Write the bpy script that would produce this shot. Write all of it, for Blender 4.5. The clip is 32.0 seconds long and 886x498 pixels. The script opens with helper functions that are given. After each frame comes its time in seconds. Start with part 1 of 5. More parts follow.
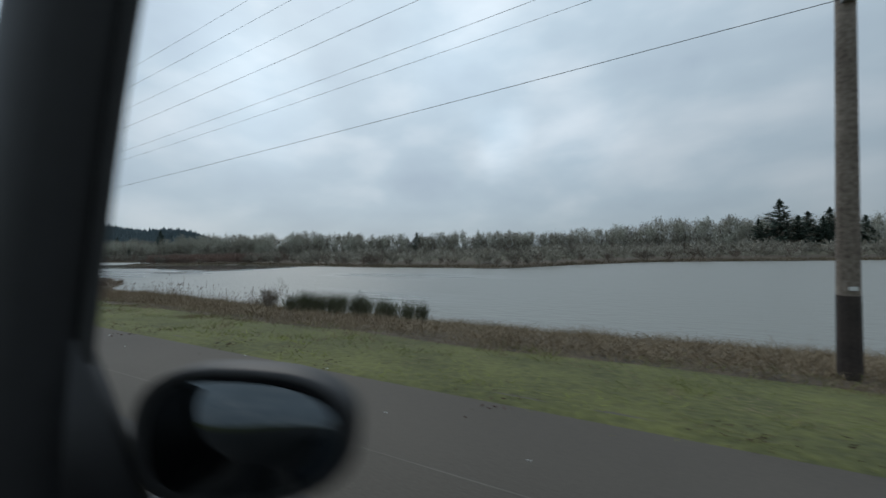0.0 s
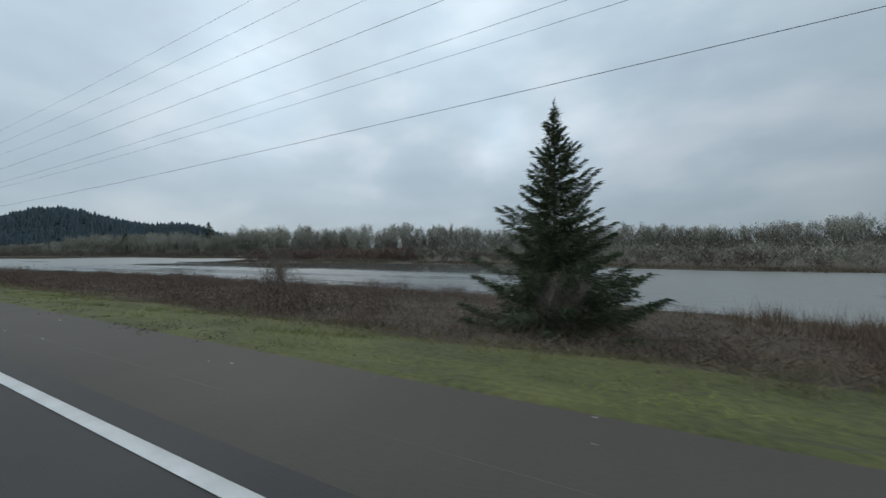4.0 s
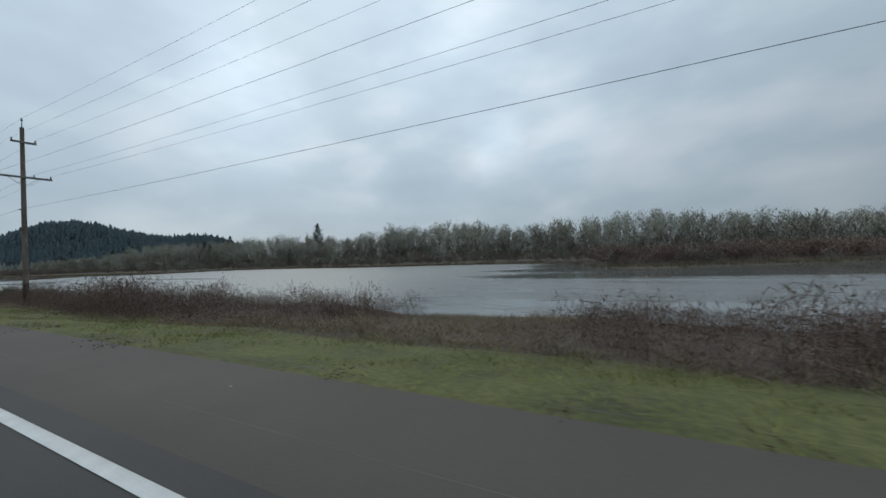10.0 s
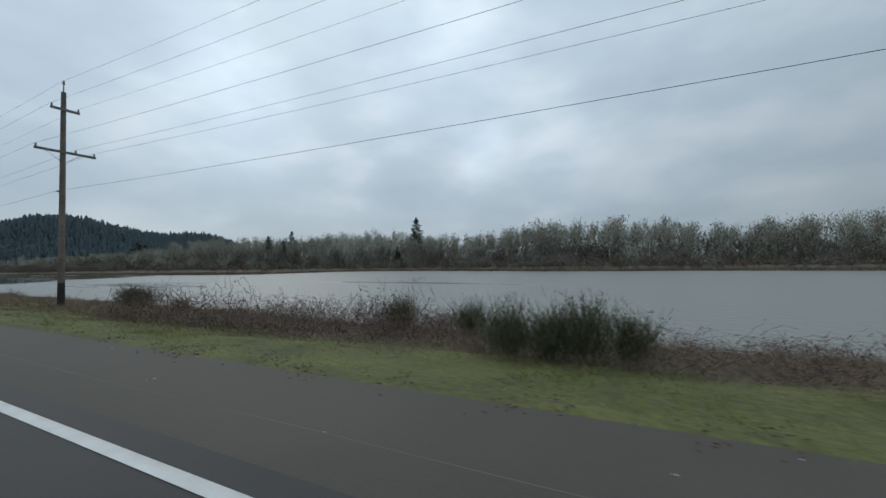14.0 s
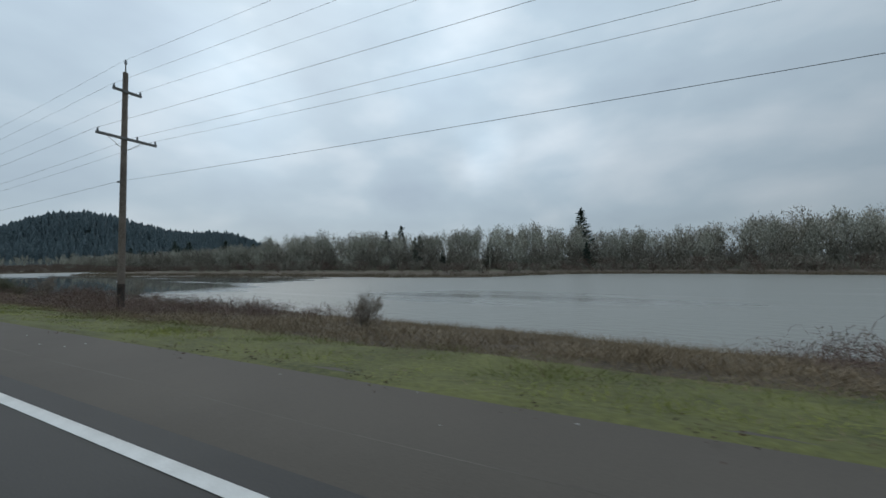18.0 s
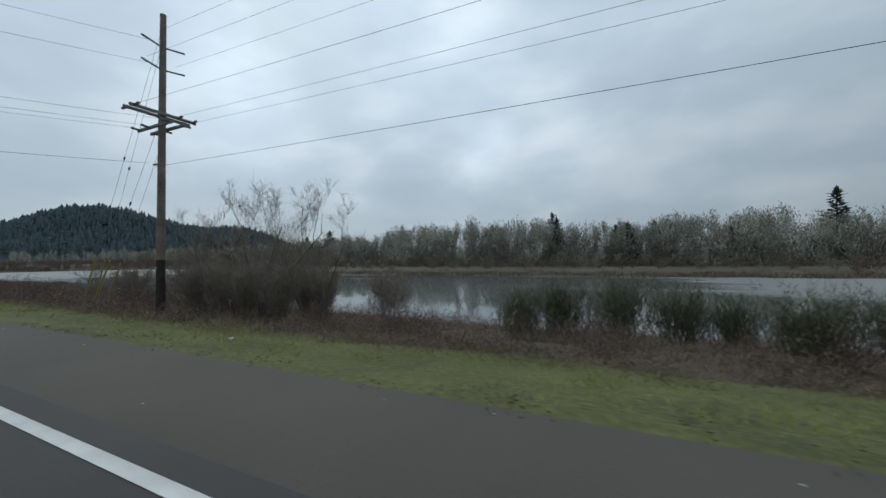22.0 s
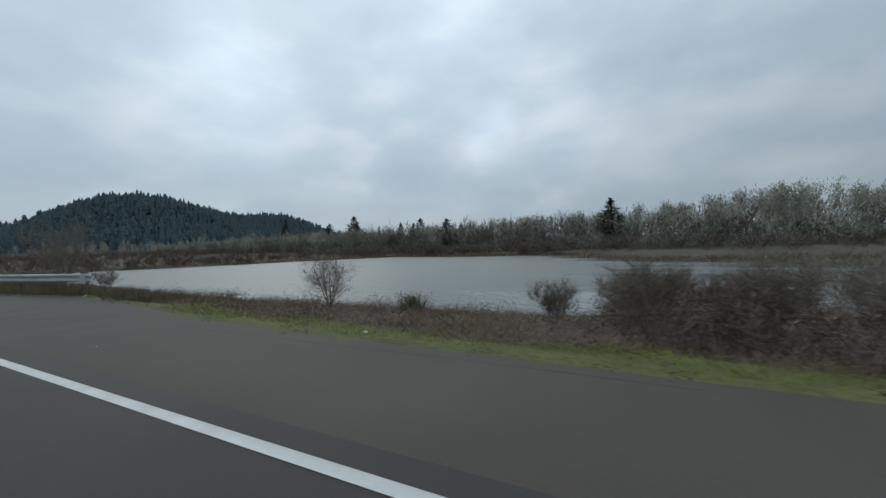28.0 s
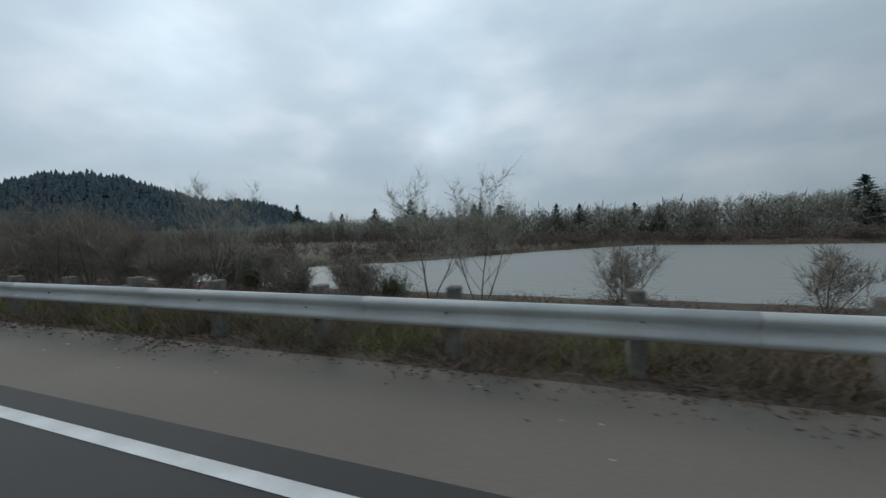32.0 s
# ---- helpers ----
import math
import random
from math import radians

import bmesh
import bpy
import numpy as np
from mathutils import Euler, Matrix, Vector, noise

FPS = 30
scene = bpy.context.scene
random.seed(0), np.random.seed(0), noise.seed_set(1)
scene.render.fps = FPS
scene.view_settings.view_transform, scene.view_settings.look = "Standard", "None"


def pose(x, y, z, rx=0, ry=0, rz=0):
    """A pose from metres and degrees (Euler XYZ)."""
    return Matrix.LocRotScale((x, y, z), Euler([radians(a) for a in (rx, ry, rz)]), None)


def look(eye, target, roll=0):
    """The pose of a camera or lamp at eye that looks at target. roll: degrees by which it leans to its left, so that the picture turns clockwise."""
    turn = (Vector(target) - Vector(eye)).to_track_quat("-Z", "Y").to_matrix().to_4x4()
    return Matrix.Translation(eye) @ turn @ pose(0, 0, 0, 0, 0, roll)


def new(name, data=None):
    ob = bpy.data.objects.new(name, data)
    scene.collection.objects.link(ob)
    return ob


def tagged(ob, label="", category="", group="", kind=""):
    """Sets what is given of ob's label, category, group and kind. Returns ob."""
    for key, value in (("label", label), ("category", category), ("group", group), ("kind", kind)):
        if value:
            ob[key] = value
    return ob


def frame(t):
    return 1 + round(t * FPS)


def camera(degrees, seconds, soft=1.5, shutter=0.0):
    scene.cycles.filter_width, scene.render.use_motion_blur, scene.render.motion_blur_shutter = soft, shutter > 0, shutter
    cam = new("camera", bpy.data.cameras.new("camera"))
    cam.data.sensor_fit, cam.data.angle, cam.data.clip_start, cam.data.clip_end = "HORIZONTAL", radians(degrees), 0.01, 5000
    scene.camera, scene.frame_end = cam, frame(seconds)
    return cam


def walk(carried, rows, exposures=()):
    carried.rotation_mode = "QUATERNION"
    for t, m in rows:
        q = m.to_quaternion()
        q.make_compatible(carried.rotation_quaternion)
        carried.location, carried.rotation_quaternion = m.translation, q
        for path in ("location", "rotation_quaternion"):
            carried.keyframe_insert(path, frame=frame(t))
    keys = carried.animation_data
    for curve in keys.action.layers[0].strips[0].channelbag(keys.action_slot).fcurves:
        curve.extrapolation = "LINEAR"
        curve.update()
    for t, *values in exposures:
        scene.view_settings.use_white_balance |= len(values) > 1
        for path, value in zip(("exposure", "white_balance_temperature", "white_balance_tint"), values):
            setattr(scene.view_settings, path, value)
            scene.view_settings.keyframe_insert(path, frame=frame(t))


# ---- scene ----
# Travel is along -X beside a lake that lies to +Y. White edge line at y = 0, road surface at z = 0.
EYE = 1.5
PATH = [  # seconds, x, y, yaw, pitch, roll
    (0, 0.00, -1.20, 27.59, -0.03, 1.21),
    (1, -20.97, -1.11, 26.79, -0.72, 1.28),
    (2, -41.94, -1.13, 26.64, -0.76, 1.25),
    (3, -62.90, -1.23, 26.93, -0.73, 0.45),
    (4, -83.85, -1.33, 27.06, -0.34, 0.63),
    (7, -146.64, -1.37, 26.79, -0.10, 1.50),
    (8, -167.56, -1.46, 26.46, 0.56, 0.99),
    (9, -188.45, -1.38, 26.55, 0.47, 1.92),
    (10, -209.33, -1.20, 26.64, 0.52, 2.42),
    (11, -230.18, -1.18, 25.57, 0.60, 2.17),
    (12, -251.00, -1.22, 25.16, 0.34, 1.63),
    (13, -271.80, -1.41, 24.74, 1.00, 1.17),
    (14, -292.58, -1.50, 24.48, 1.42, 1.13),
    (17, -354.82, -1.43, 25.63, 1.42, 1.85),
    (18, -375.70, -1.54, 25.00, 1.73, 0.76),
    (19, -396.69, -1.53, 25.78, 1.61, 0.28),
    (20, -417.79, -1.43, 25.06, 1.22, 0.97),
    (21, -438.99, -1.45, 25.33, 1.20, 1.04),
    (22, -460.30, -1.36, 24.75, 1.10, 0.76),
    (23, -481.73, -1.34, 24.41, 0.21, 0.69),
    (24, -503.26, -1.10, 24.40, -0.74, 0.56),
    (27, -567.55, -1.37, 25.60, -1.14, 1.57),
    (28, -588.77, -1.76, 25.61, -1.21, 1.97),
    (29, -609.89, -1.41, 25.43, -2.33, 2.38),
    (30, -630.90, -1.42, 25.55, -3.35, 2.40),
    (31, -651.81, -1.55, 24.58, -3.41, 1.50),
    (31.4, -660.15, -1.52, 22.52, -3.09, 1.56),
    (32, -672.62, -1.60, 19.25, -2.79, 1.57),
]
cam = camera(102.9, 32.0, soft=1.5, shutter=0.06)
walk(cam, [(t, pose(x, y, EYE, 0, 0, yaw) @ pose(0, 0, 0, 90 + pitch, 0, 0) @ pose(0, 0, 0, 0, 0, -roll))
           for t, x, y, yaw, pitch, roll in PATH],
     exposures=[(0, 0.0), (32, 0.0)])

# ---------------------------------------------------------------- light
world = bpy.data.worlds.new("overcast_sky")
scene.world = world
world.use_nodes = True
wn, wl = world.node_tree.nodes, world.node_tree.links
bg = wn["Background"]


def wnode(kind, **values):
    n = wn.new(kind)
    for key, value in values.items():
        n.inputs[key].default_value = value
    return n


SUN_EL, SUN_AZ = 36, -50
SUN_WAY = Vector((math.sin(radians(SUN_AZ)) * math.cos(radians(SUN_EL)), math.cos(radians(SUN_AZ)) * math.cos(radians(SUN_EL)), math.sin(radians(SUN_EL))))
sky = wn.new("ShaderNodeTexSky")
sky.sky_type, sky.sun_disc = "NISHITA", False
sky.sun_elevation, sky.sun_rotation = radians(SUN_EL), radians(SUN_AZ)
tc = wn.new("ShaderNodeTexCoord")
sep = wn.new("ShaderNodeSeparateXYZ")
wl.new(tc.outputs["Generated"], sep.inputs[0])
# soft banks of cloud, wider than they are high
div = wn.new("ShaderNodeVectorMath")
div.operation = "MULTIPLY"
div.inputs[1].default_value = (1.0, 1.0, 2.1)
wl.new(tc.outputs["Generated"], div.inputs[0])
n1 = wnode("ShaderNodeTexNoise", Scale=4.2, Detail=5.0, Roughness=0.46, Distortion=0.15)
n2 = wnode("ShaderNodeTexNoise", Scale=1.7, Detail=3.0, Roughness=0.5)
wl.new(div.outputs[0], n1.inputs["Vector"])
wl.new(div.outputs[0], n2.inputs["Vector"])
mixn = wn.new("ShaderNodeMath")
mixn.operation = "MULTIPLY_ADD"
mixn.inputs[1].default_value = 0.55
wl.new(n1.outputs["Fac"], mixn.inputs[0])
half = wn.new("ShaderNodeMath")
half.operation = "MULTIPLY"
half.inputs[1].default_value = 0.45
wl.new(n2.outputs["Fac"], half.inputs[0])
wl.new(half.outputs[0], mixn.inputs[2])
ramp = wn.new("ShaderNodeValToRGB")
els = ramp.color_ramp.elements
els[0].position, els[0].color = 0.34, (0.425, 0.53, 0.635, 1)
els[1].position, els[1].color = 0.68, (0.68, 0.775, 0.855, 1)
mid = els.new(0.5)
mid.color = (0.496, 0.615, 0.713, 1)
wl.new(mixn.outputs[0], ramp.inputs[0])
# brighter overhead, duller and greyer towards the skyline
lift = wn.new("ShaderNodeMapRange")
lift.inputs["From Min"].default_value, lift.inputs["From Max"].default_value = 0.0, 0.6
lift.inputs["To Min"].default_value, lift.inputs["To Max"].default_value = 0.72, 1.12
wl.new(sep.outputs["Z"], lift.inputs["Value"])
scale = wn.new("ShaderNodeVectorMath")
scale.operation = "SCALE"
wl.new(ramp.outputs["Color"], scale.inputs[0])
wl.new(lift.outputs[0], scale.inputs["Scale"])
dot = wn.new("ShaderNodeVectorMath")  # thinner, brighter cloud towards the hidden sun
dot.operation = "DOT_PRODUCT"
dot.inputs[1].default_value = SUN_WAY
wl.new(tc.outputs["Generated"], dot.inputs[0])
glow = wn.new("ShaderNodeMapRange")
glow.inputs["From Min"].default_value, glow.inputs["From Max"].default_value = 0.2, 1.0
glow.inputs["To Min"].default_value, glow.inputs["To Max"].default_value = 0.80, 1.24
wl.new(dot.outputs["Value"], glow.inputs["Value"])
lit = wn.new("ShaderNodeVectorMath")
lit.operation = "SCALE"
wl.new(scale.outputs[0], lit.inputs[0])
wl.new(glow.outputs[0], lit.inputs["Scale"])
nish = wn.new("ShaderNodeVectorMath")
nish.operation = "SCALE"
nish.inputs["Scale"].default_value = 0.1
wl.new(sky.outputs["Color"], nish.inputs[0])
mixw = wn.new("ShaderNodeMix")
mixw.data_type = "RGBA"
mixw.inputs["Factor"].default_value = 0.94
wl.new(nish.outputs[0], mixw.inputs["A"])
# thin places in the cloud over the lake, with soft uneven edges
warp = wnode("ShaderNodeTexNoise", Scale=5.0, Detail=3.0, Roughness=0.45)
wl.new(tc.outputs["Generated"], warp.inputs["Vector"])
wofs = wn.new("ShaderNodeVectorMath")
wofs.operation = "MULTIPLY_ADD"
wofs.inputs[1].default_value = (0.26, 0.12, 0.2)
wl.new(warp.outputs["Color"], wofs.inputs[0])
wl.new(tc.outputs["Generated"], wofs.inputs[2])
lit2 = lit
for way, reach, gain in (((-0.30, 0.91, 0.27), 0.13, 1.24), ((-0.12, 0.95, 0.29), 0.20, 1.10), ((-0.76, 0.52, 0.34), 0.24, 1.22), ((-0.36, 0.82, 0.45), 0.24, 1.12)):
    thin = wn.new("ShaderNodeVectorMath")
    thin.operation = "DISTANCE"
    thin.inputs[1].default_value = (way[0] + 0.13, way[1] + 0.06, way[2] + 0.1)
    wl.new(wofs.outputs[0], thin.inputs[0])
    thinr = wn.new("ShaderNodeMapRange")
    thinr.interpolation_type = "SMOOTHSTEP"
    thinr.inputs["From Min"].default_value, thinr.inputs["From Max"].default_value = 0.0, reach
    thinr.inputs["To Min"].default_value, thinr.inputs["To Max"].default_value = gain, 1.0
    wl.new(thin.outputs["Value"], thinr.inputs["Value"])
    brighter = wn.new("ShaderNodeVectorMath")
    brighter.operation = "SCALE"
    wl.new(lit2.outputs[0], brighter.inputs[0])
    wl.new(thinr.outputs[0], brighter.inputs["Scale"])
    lit2 = brighter
wl.new(lit2.outputs[0], mixw.inputs["B"])
wl.new(mixw.outputs["Result"], bg.inputs["Color"])
bg.inputs["Strength"].default_value = 0.9

sun = new("sun", bpy.data.lights.new("sun", "SUN"))
sun.data.energy, sun.data.angle, sun.data.color = 0.5, radians(25), (1.0, 0.95, 0.88)
sun.matrix_basis = look(SUN_WAY * 100, (0, 0, 0))


# ---------------------------------------------------------------- materials
def mat(name, c1, c2, scale=2.0, rough=0.85, bump=0.0, bump_scale=30.0, metal=0.0, island=0.0, rnd=0.0, fine=0.35, coat=0.0, spec=0.5):
    """Two colours mixed by a coarse and a fine noise in object space; island: spread of value from piece to piece."""
    m = bpy.data.materials.new(name)
    m.use_nodes = True
    n, k = m.node_tree.nodes, m.node_tree.links
    b = n["Principled BSDF"]
    b.inputs["Roughness"].default_value, b.inputs["Metallic"].default_value = rough, metal
    b.inputs["Specular IOR Level"].default_value = spec
    geo = n.new("ShaderNodeNewGeometry")
    a = n.new("ShaderNodeTexNoise")
    a.inputs["Scale"].default_value, a.inputs["Detail"].default_value = scale, 5
    f = n.new("ShaderNodeTexNoise")
    f.inputs["Scale"].default_value, f.inputs["Detail"].default_value = bump_scale, 4
    for q in (a, f):
        k.new(geo.outputs["Position"], q.inputs["Vector"])
    s = n.new("ShaderNodeMath")
    s.operation = "MULTIPLY_ADD"
    s.inputs[1].default_value = fine
    k.new(f.outputs["Fac"], s.inputs[0])
    s2 = n.new("ShaderNodeMath")
    s2.operation = "MULTIPLY"
    s2.inputs[1].default_value = 1 - fine
    k.new(a.outputs["Fac"], s2.inputs[0])
    k.new(s2.outputs[0], s.inputs[2])
    mr = n.new("ShaderNodeMapRange")
    mr.inputs["From Min"].default_value, mr.inputs["From Max"].default_value = 0.34, 0.66
    k.new(s.outputs[0], mr.inputs["Value"])
    fac = mr.outputs[0]
    if island:
        iz = n.new("ShaderNodeMath")
        iz.operation = "MULTIPLY_ADD"
        iz.inputs[1].default_value = island
        k.new(geo.outputs["Random Per Island"], iz.inputs[0])
        sc = n.new("ShaderNodeMath")
        sc.operation = "MULTIPLY"
        sc.inputs[1].default_value = 1 - island
        k.new(fac, sc.inputs[0])
        k.new(sc.outputs[0], iz.inputs[2])
        fac = iz.outputs[0]
    if rnd:
        oi = n.new("ShaderNodeObjectInfo")
        ir = n.new("ShaderNodeMath")
        ir.operation = "MULTIPLY_ADD"
        ir.inputs[1].default_value = rnd
        k.new(oi.outputs["Random"], ir.inputs[0])
        sc = n.new("ShaderNodeMath")
        sc.operation = "MULTIPLY"
        sc.inputs[1].default_value = 1 - rnd
        k.new(fac, sc.inputs[0])
        k.new(sc.outputs[0], ir.inputs[2])
        fac = ir.outputs[0]
    mx = n.new("ShaderNodeMix")
    mx.data_type = "RGBA"
    mx.inputs["A"].default_value, mx.inputs["B"].default_value = (*c1, 1), (*c2, 1)
    k.new(fac, mx.inputs["Factor"])
    k.new(mx.outputs["Result"], b.inputs["Base Color"])
    if bump:
        bm = n.new("ShaderNodeBump")
        bm.inputs["Strength"].default_value, bm.inputs["Distance"].default_value = 1.0, bump
        k.new(f.outputs["Fac"], bm.inputs["Height"])
        k.new(bm.outputs[0], b.inputs["Normal"])
    return m


M_ASPHALT = mat("lane_asphalt", (0.037, 0.035, 0.034), (0.063, 0.060, 0.056), 0.4, 0.8, 0.004, 60, fine=0.5)
M_SHOULDER = mat("shoulder_asphalt", (0.069, 0.0585, 0.047), (0.103, 0.087, 0.0695), 0.35, 0.85, 0.004, 55, fine=0.55)
_sn, _sk = M_SHOULDER.node_tree.nodes, M_SHOULDER.node_tree.links  # older, bleached asphalt further along
_pos = _sn.new("ShaderNodeNewGeometry")
_xyz = _sn.new("ShaderNodeSeparateXYZ")
_sk.new(_pos.outputs["Position"], _xyz.inputs[0])
_age = _sn.new("ShaderNodeMapRange")
_age.inputs["From Min"].default_value, _age.inputs["From Max"].default_value = -629, -608
_age.inputs["To Min"].default_value, _age.inputs["To Max"].default_value = 1.92, 1.0
_sk.new(_xyz.outputs["X"], _age.inputs["Value"])
_fade = _sn.new("ShaderNodeVectorMath")
_fade.operation = "SCALE"
_sb = _sn["Principled BSDF"].inputs["Base Color"]
_sk.new(_sb.links[0].from_socket, _fade.inputs[0])
_sk.new(_age.outputs[0], _fade.inputs["Scale"])
_sk.new(_fade.outputs[0], _sb)
M_GRITSEAM = mat("pale_joint_grit", (0.085, 0.075, 0.062), (0.15, 0.134, 0.112), 0.8, 0.9, 0.001, 50)
M_LINE = mat("line_paint", (0.55, 0.55, 0.53), (0.75, 0.75, 0.73), 3, 0.6, 0.001, 60)
M_GRASS_SOIL = mat("mossy_turf", (0.056, 0.06, 0.02), (0.155, 0.158, 0.045), 0.7, 0.95, 0.03, 9, fine=0.5)
M_LITTER = mat("leaf_litter", (0.034, 0.025, 0.018), (0.14, 0.105, 0.068), 0.9, 0.95, 0.05, 22, fine=0.6)
M_MUD = mat("lake_bed_mud", (0.04, 0.035, 0.025), (0.07, 0.06, 0.045), 0.5, 0.8)
M_MARSH = mat("dry_marsh", (0.065, 0.05, 0.034), (0.125, 0.094, 0.064), 0.12, 0.95, 0.1, 2.0)
M_PLAIN = mat("far_fields", (0.06, 0.065, 0.035), (0.12, 0.105, 0.06), 0.02, 0.95)
M_HILL = mat("forest_floor", (0.016, 0.027, 0.026), (0.035, 0.05, 0.05), 0.02, 1.0)
M_GRASS = mat("grass_blades", (0.085, 0.103, 0.025), (0.255, 0.27, 0.066), 0.8, 0.8, island=0.45)
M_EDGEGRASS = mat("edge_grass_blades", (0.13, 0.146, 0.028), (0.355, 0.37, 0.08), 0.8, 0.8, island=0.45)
M_DRY = mat("dry_grass", (0.14, 0.10, 0.06), (0.33, 0.255, 0.16), 0.35, 0.85, island=0.5)
M_REED = mat("dead_reed", (0.10, 0.068, 0.05), (0.27, 0.19, 0.13), 0.3, 0.85, island=0.5)
M_SEDGE = mat("far_sedge", (0.10, 0.08, 0.05), (0.22, 0.175, 0.115), 0.08, 0.9, island=0.5)
M_CANE = mat("bramble_cane", (0.058, 0.034, 0.028), (0.222, 0.136, 0.105), 0.4, 0.7, island=0.6)
M_UNDER = mat("dead_stem_mat", (0.062, 0.04, 0.03), (0.205, 0.136, 0.1), 0.5, 0.85, island=0.6)
M_BLEAF = mat("bramble_leaf", (0.055, 0.05, 0.026), (0.18, 0.14, 0.085), 0.6, 0.6, island=0.7)
M_BROOM = mat("broom_stem", (0.048, 0.054, 0.030), (0.145, 0.150, 0.078), 1.0, 0.7, island=0.5)
M_NEEDLE = mat("fir_needles", (0.036, 0.056, 0.030), (0.13, 0.155, 0.075), 1.0, 0.7, island=0.55)
M_FARFIR = mat("far_fir_needles", (0.03, 0.05, 0.038), (0.075, 0.105, 0.078), 0.05, 0.8, island=0.4)
# distance haze painted into the hill firs as a paler, bluer base colour
M_HAZEFIR = mat("hazed_hill_fir_needles", (0.052, 0.08, 0.09), (0.072, 0.106, 0.118), 0.01, 0.9, island=0.4)
M_BARK = mat("grey_bark", (0.07, 0.06, 0.05), (0.19, 0.17, 0.145), 3, 0.9, 0.01, 25, fine=0.5)
M_TWIG = mat("bare_twigs", (0.145, 0.118, 0.094), (0.34, 0.288, 0.232), 1.0, 0.85, island=0.5)
M_LICHEN = mat("lichened_twigs", (0.235, 0.232, 0.19), (0.50, 0.495, 0.415), 0.03, 0.9, island=0.25)
M_LICHEN2 = mat("brown_twigs", (0.195, 0.182, 0.148), (0.43, 0.402, 0.33), 0.03, 0.9, island=0.4)
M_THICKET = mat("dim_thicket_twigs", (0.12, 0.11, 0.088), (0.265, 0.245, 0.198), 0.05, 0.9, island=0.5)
M_WILLOW = mat("red_willow_twigs", (0.095, 0.07, 0.056), (0.20, 0.148, 0.115), 0.05, 0.9, island=0.5)
M_REDWILLOW = mat("russet_willow_twigs", (0.13, 0.084, 0.066), (0.28, 0.195, 0.155), 0.05, 0.9, island=0.5)
M_POLE = mat("weathered_pole_wood", (0.095, 0.072, 0.056), (0.29, 0.245, 0.205), 1.2, 0.85, 0.006, 18, fine=0.5)
M_TAR = mat("creosote_wood", (0.018, 0.013, 0.011), (0.05, 0.036, 0.03), 2.5, 0.75, 0.006, 20)
M_ARM = mat("grey_arm_wood", (0.14, 0.14, 0.135), (0.28, 0.275, 0.265), 4, 0.85, 0.003, 30)
M_WIRE = mat("line_wire", (0.05, 0.05, 0.05), (0.10, 0.10, 0.10), 5, 0.5, metal=0.4)
M_PORC = mat("insulator_glaze", (0.10, 0.11, 0.12), (0.2, 0.21, 0.22), 5, 0.25)
M_STEEL = mat("galvanised_steel", (0.40, 0.41, 0.40), (0.56, 0.57, 0.55), 1.5, 0.62, 0.001, 40, metal=0.1)
M_POST = mat("sign_post_steel", (0.16, 0.17, 0.17), (0.28, 0.29, 0.29), 3, 0.55, metal=0.6)
M_WOODPOST = mat("guardrail_post_wood", (0.08, 0.072, 0.06), (0.22, 0.20, 0.17), 4, 0.9, 0.006, 22)
M_WHITE = mat("sign_white", (0.55, 0.55, 0.54), (0.68, 0.68, 0.66), 3, 0.45)
M_RED = mat("sign_red", (0.45, 0.05, 0.035), (0.58, 0.09, 0.06), 3, 0.5)
M_GREEN = mat("sign_green", (0.0, 0.19, 0.155), (0.01, 0.25, 0.2), 3, 0.45)
M_YELLOW = mat("guy_guard_yellow", (0.32, 0.27, 0.055), (0.44, 0.37, 0.085), 3, 0.5)
M_ORANGE = mat("cone_orange", (0.65, 0.12, 0.03), (0.8, 0.18, 0.05), 4, 0.5)
M_RUBBER = mat("black_rubber", (0.012, 0.012, 0.012), (0.03, 0.03, 0.03), 5, 0.7)
M_PAPER = mat("litter_paper", (0.5, 0.5, 0.48), (0.75, 0.75, 0.72), 6, 0.7)
M_DEADLEAF = mat("dead_leaves", (0.038, 0.022, 0.018), (0.125, 0.066, 0.048), 2, 0.85, island=0.7)

M_WATER = bpy.data.materials.new("lake_water")
M_WATER.use_nodes = True
_n, _k = M_WATER.node_tree.nodes, M_WATER.node_tree.links
_b = _n["Principled BSDF"]
_b.inputs["IOR"].default_value = 1.33
_g = _n.new("ShaderNodeNewGeometry")
_map = _n.new("ShaderNodeMapping")
_map.inputs["Scale"].default_value = (0.45, 1.0, 1.0)
_k.new(_g.outputs["Position"], _map.inputs["Vector"])
_w = _n.new("ShaderNodeTexNoise")
_w.inputs["Scale"].default_value, _w.inputs["Detail"].default_value = 1.6, 3
_k.new(_map.outputs[0], _w.inputs["Vector"])
_p = _n.new("ShaderNodeTexNoise")  # calm and ruffled patches
_p.inputs["Scale"].default_value, _p.inputs["Detail"].default_value = 0.016, 3
_k.new(_map.outputs[0], _p.inputs["Vector"])
_pr = _n.new("ShaderNodeMapRange")
_pr.inputs["From Min"].default_value, _pr.inputs["From Max"].default_value = 0.42, 0.56
_pr.inputs["To Min"].default_value, _pr.inputs["To Max"].default_value = 0.0025, 0.11
_sx = _n.new("ShaderNodeSeparateXYZ")  # sheltered and windy reaches along the lake
_k.new(_g.outputs["Position"], _sx.inputs[0])
_ux = _n.new("ShaderNodeMapRange")
_ux.inputs["From Min"].default_value, _ux.inputs["From Max"].default_value = -700, 0
_k.new(_sx.outputs["X"], _ux.inputs["Value"])
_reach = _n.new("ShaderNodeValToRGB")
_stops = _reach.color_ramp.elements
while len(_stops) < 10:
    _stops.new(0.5)
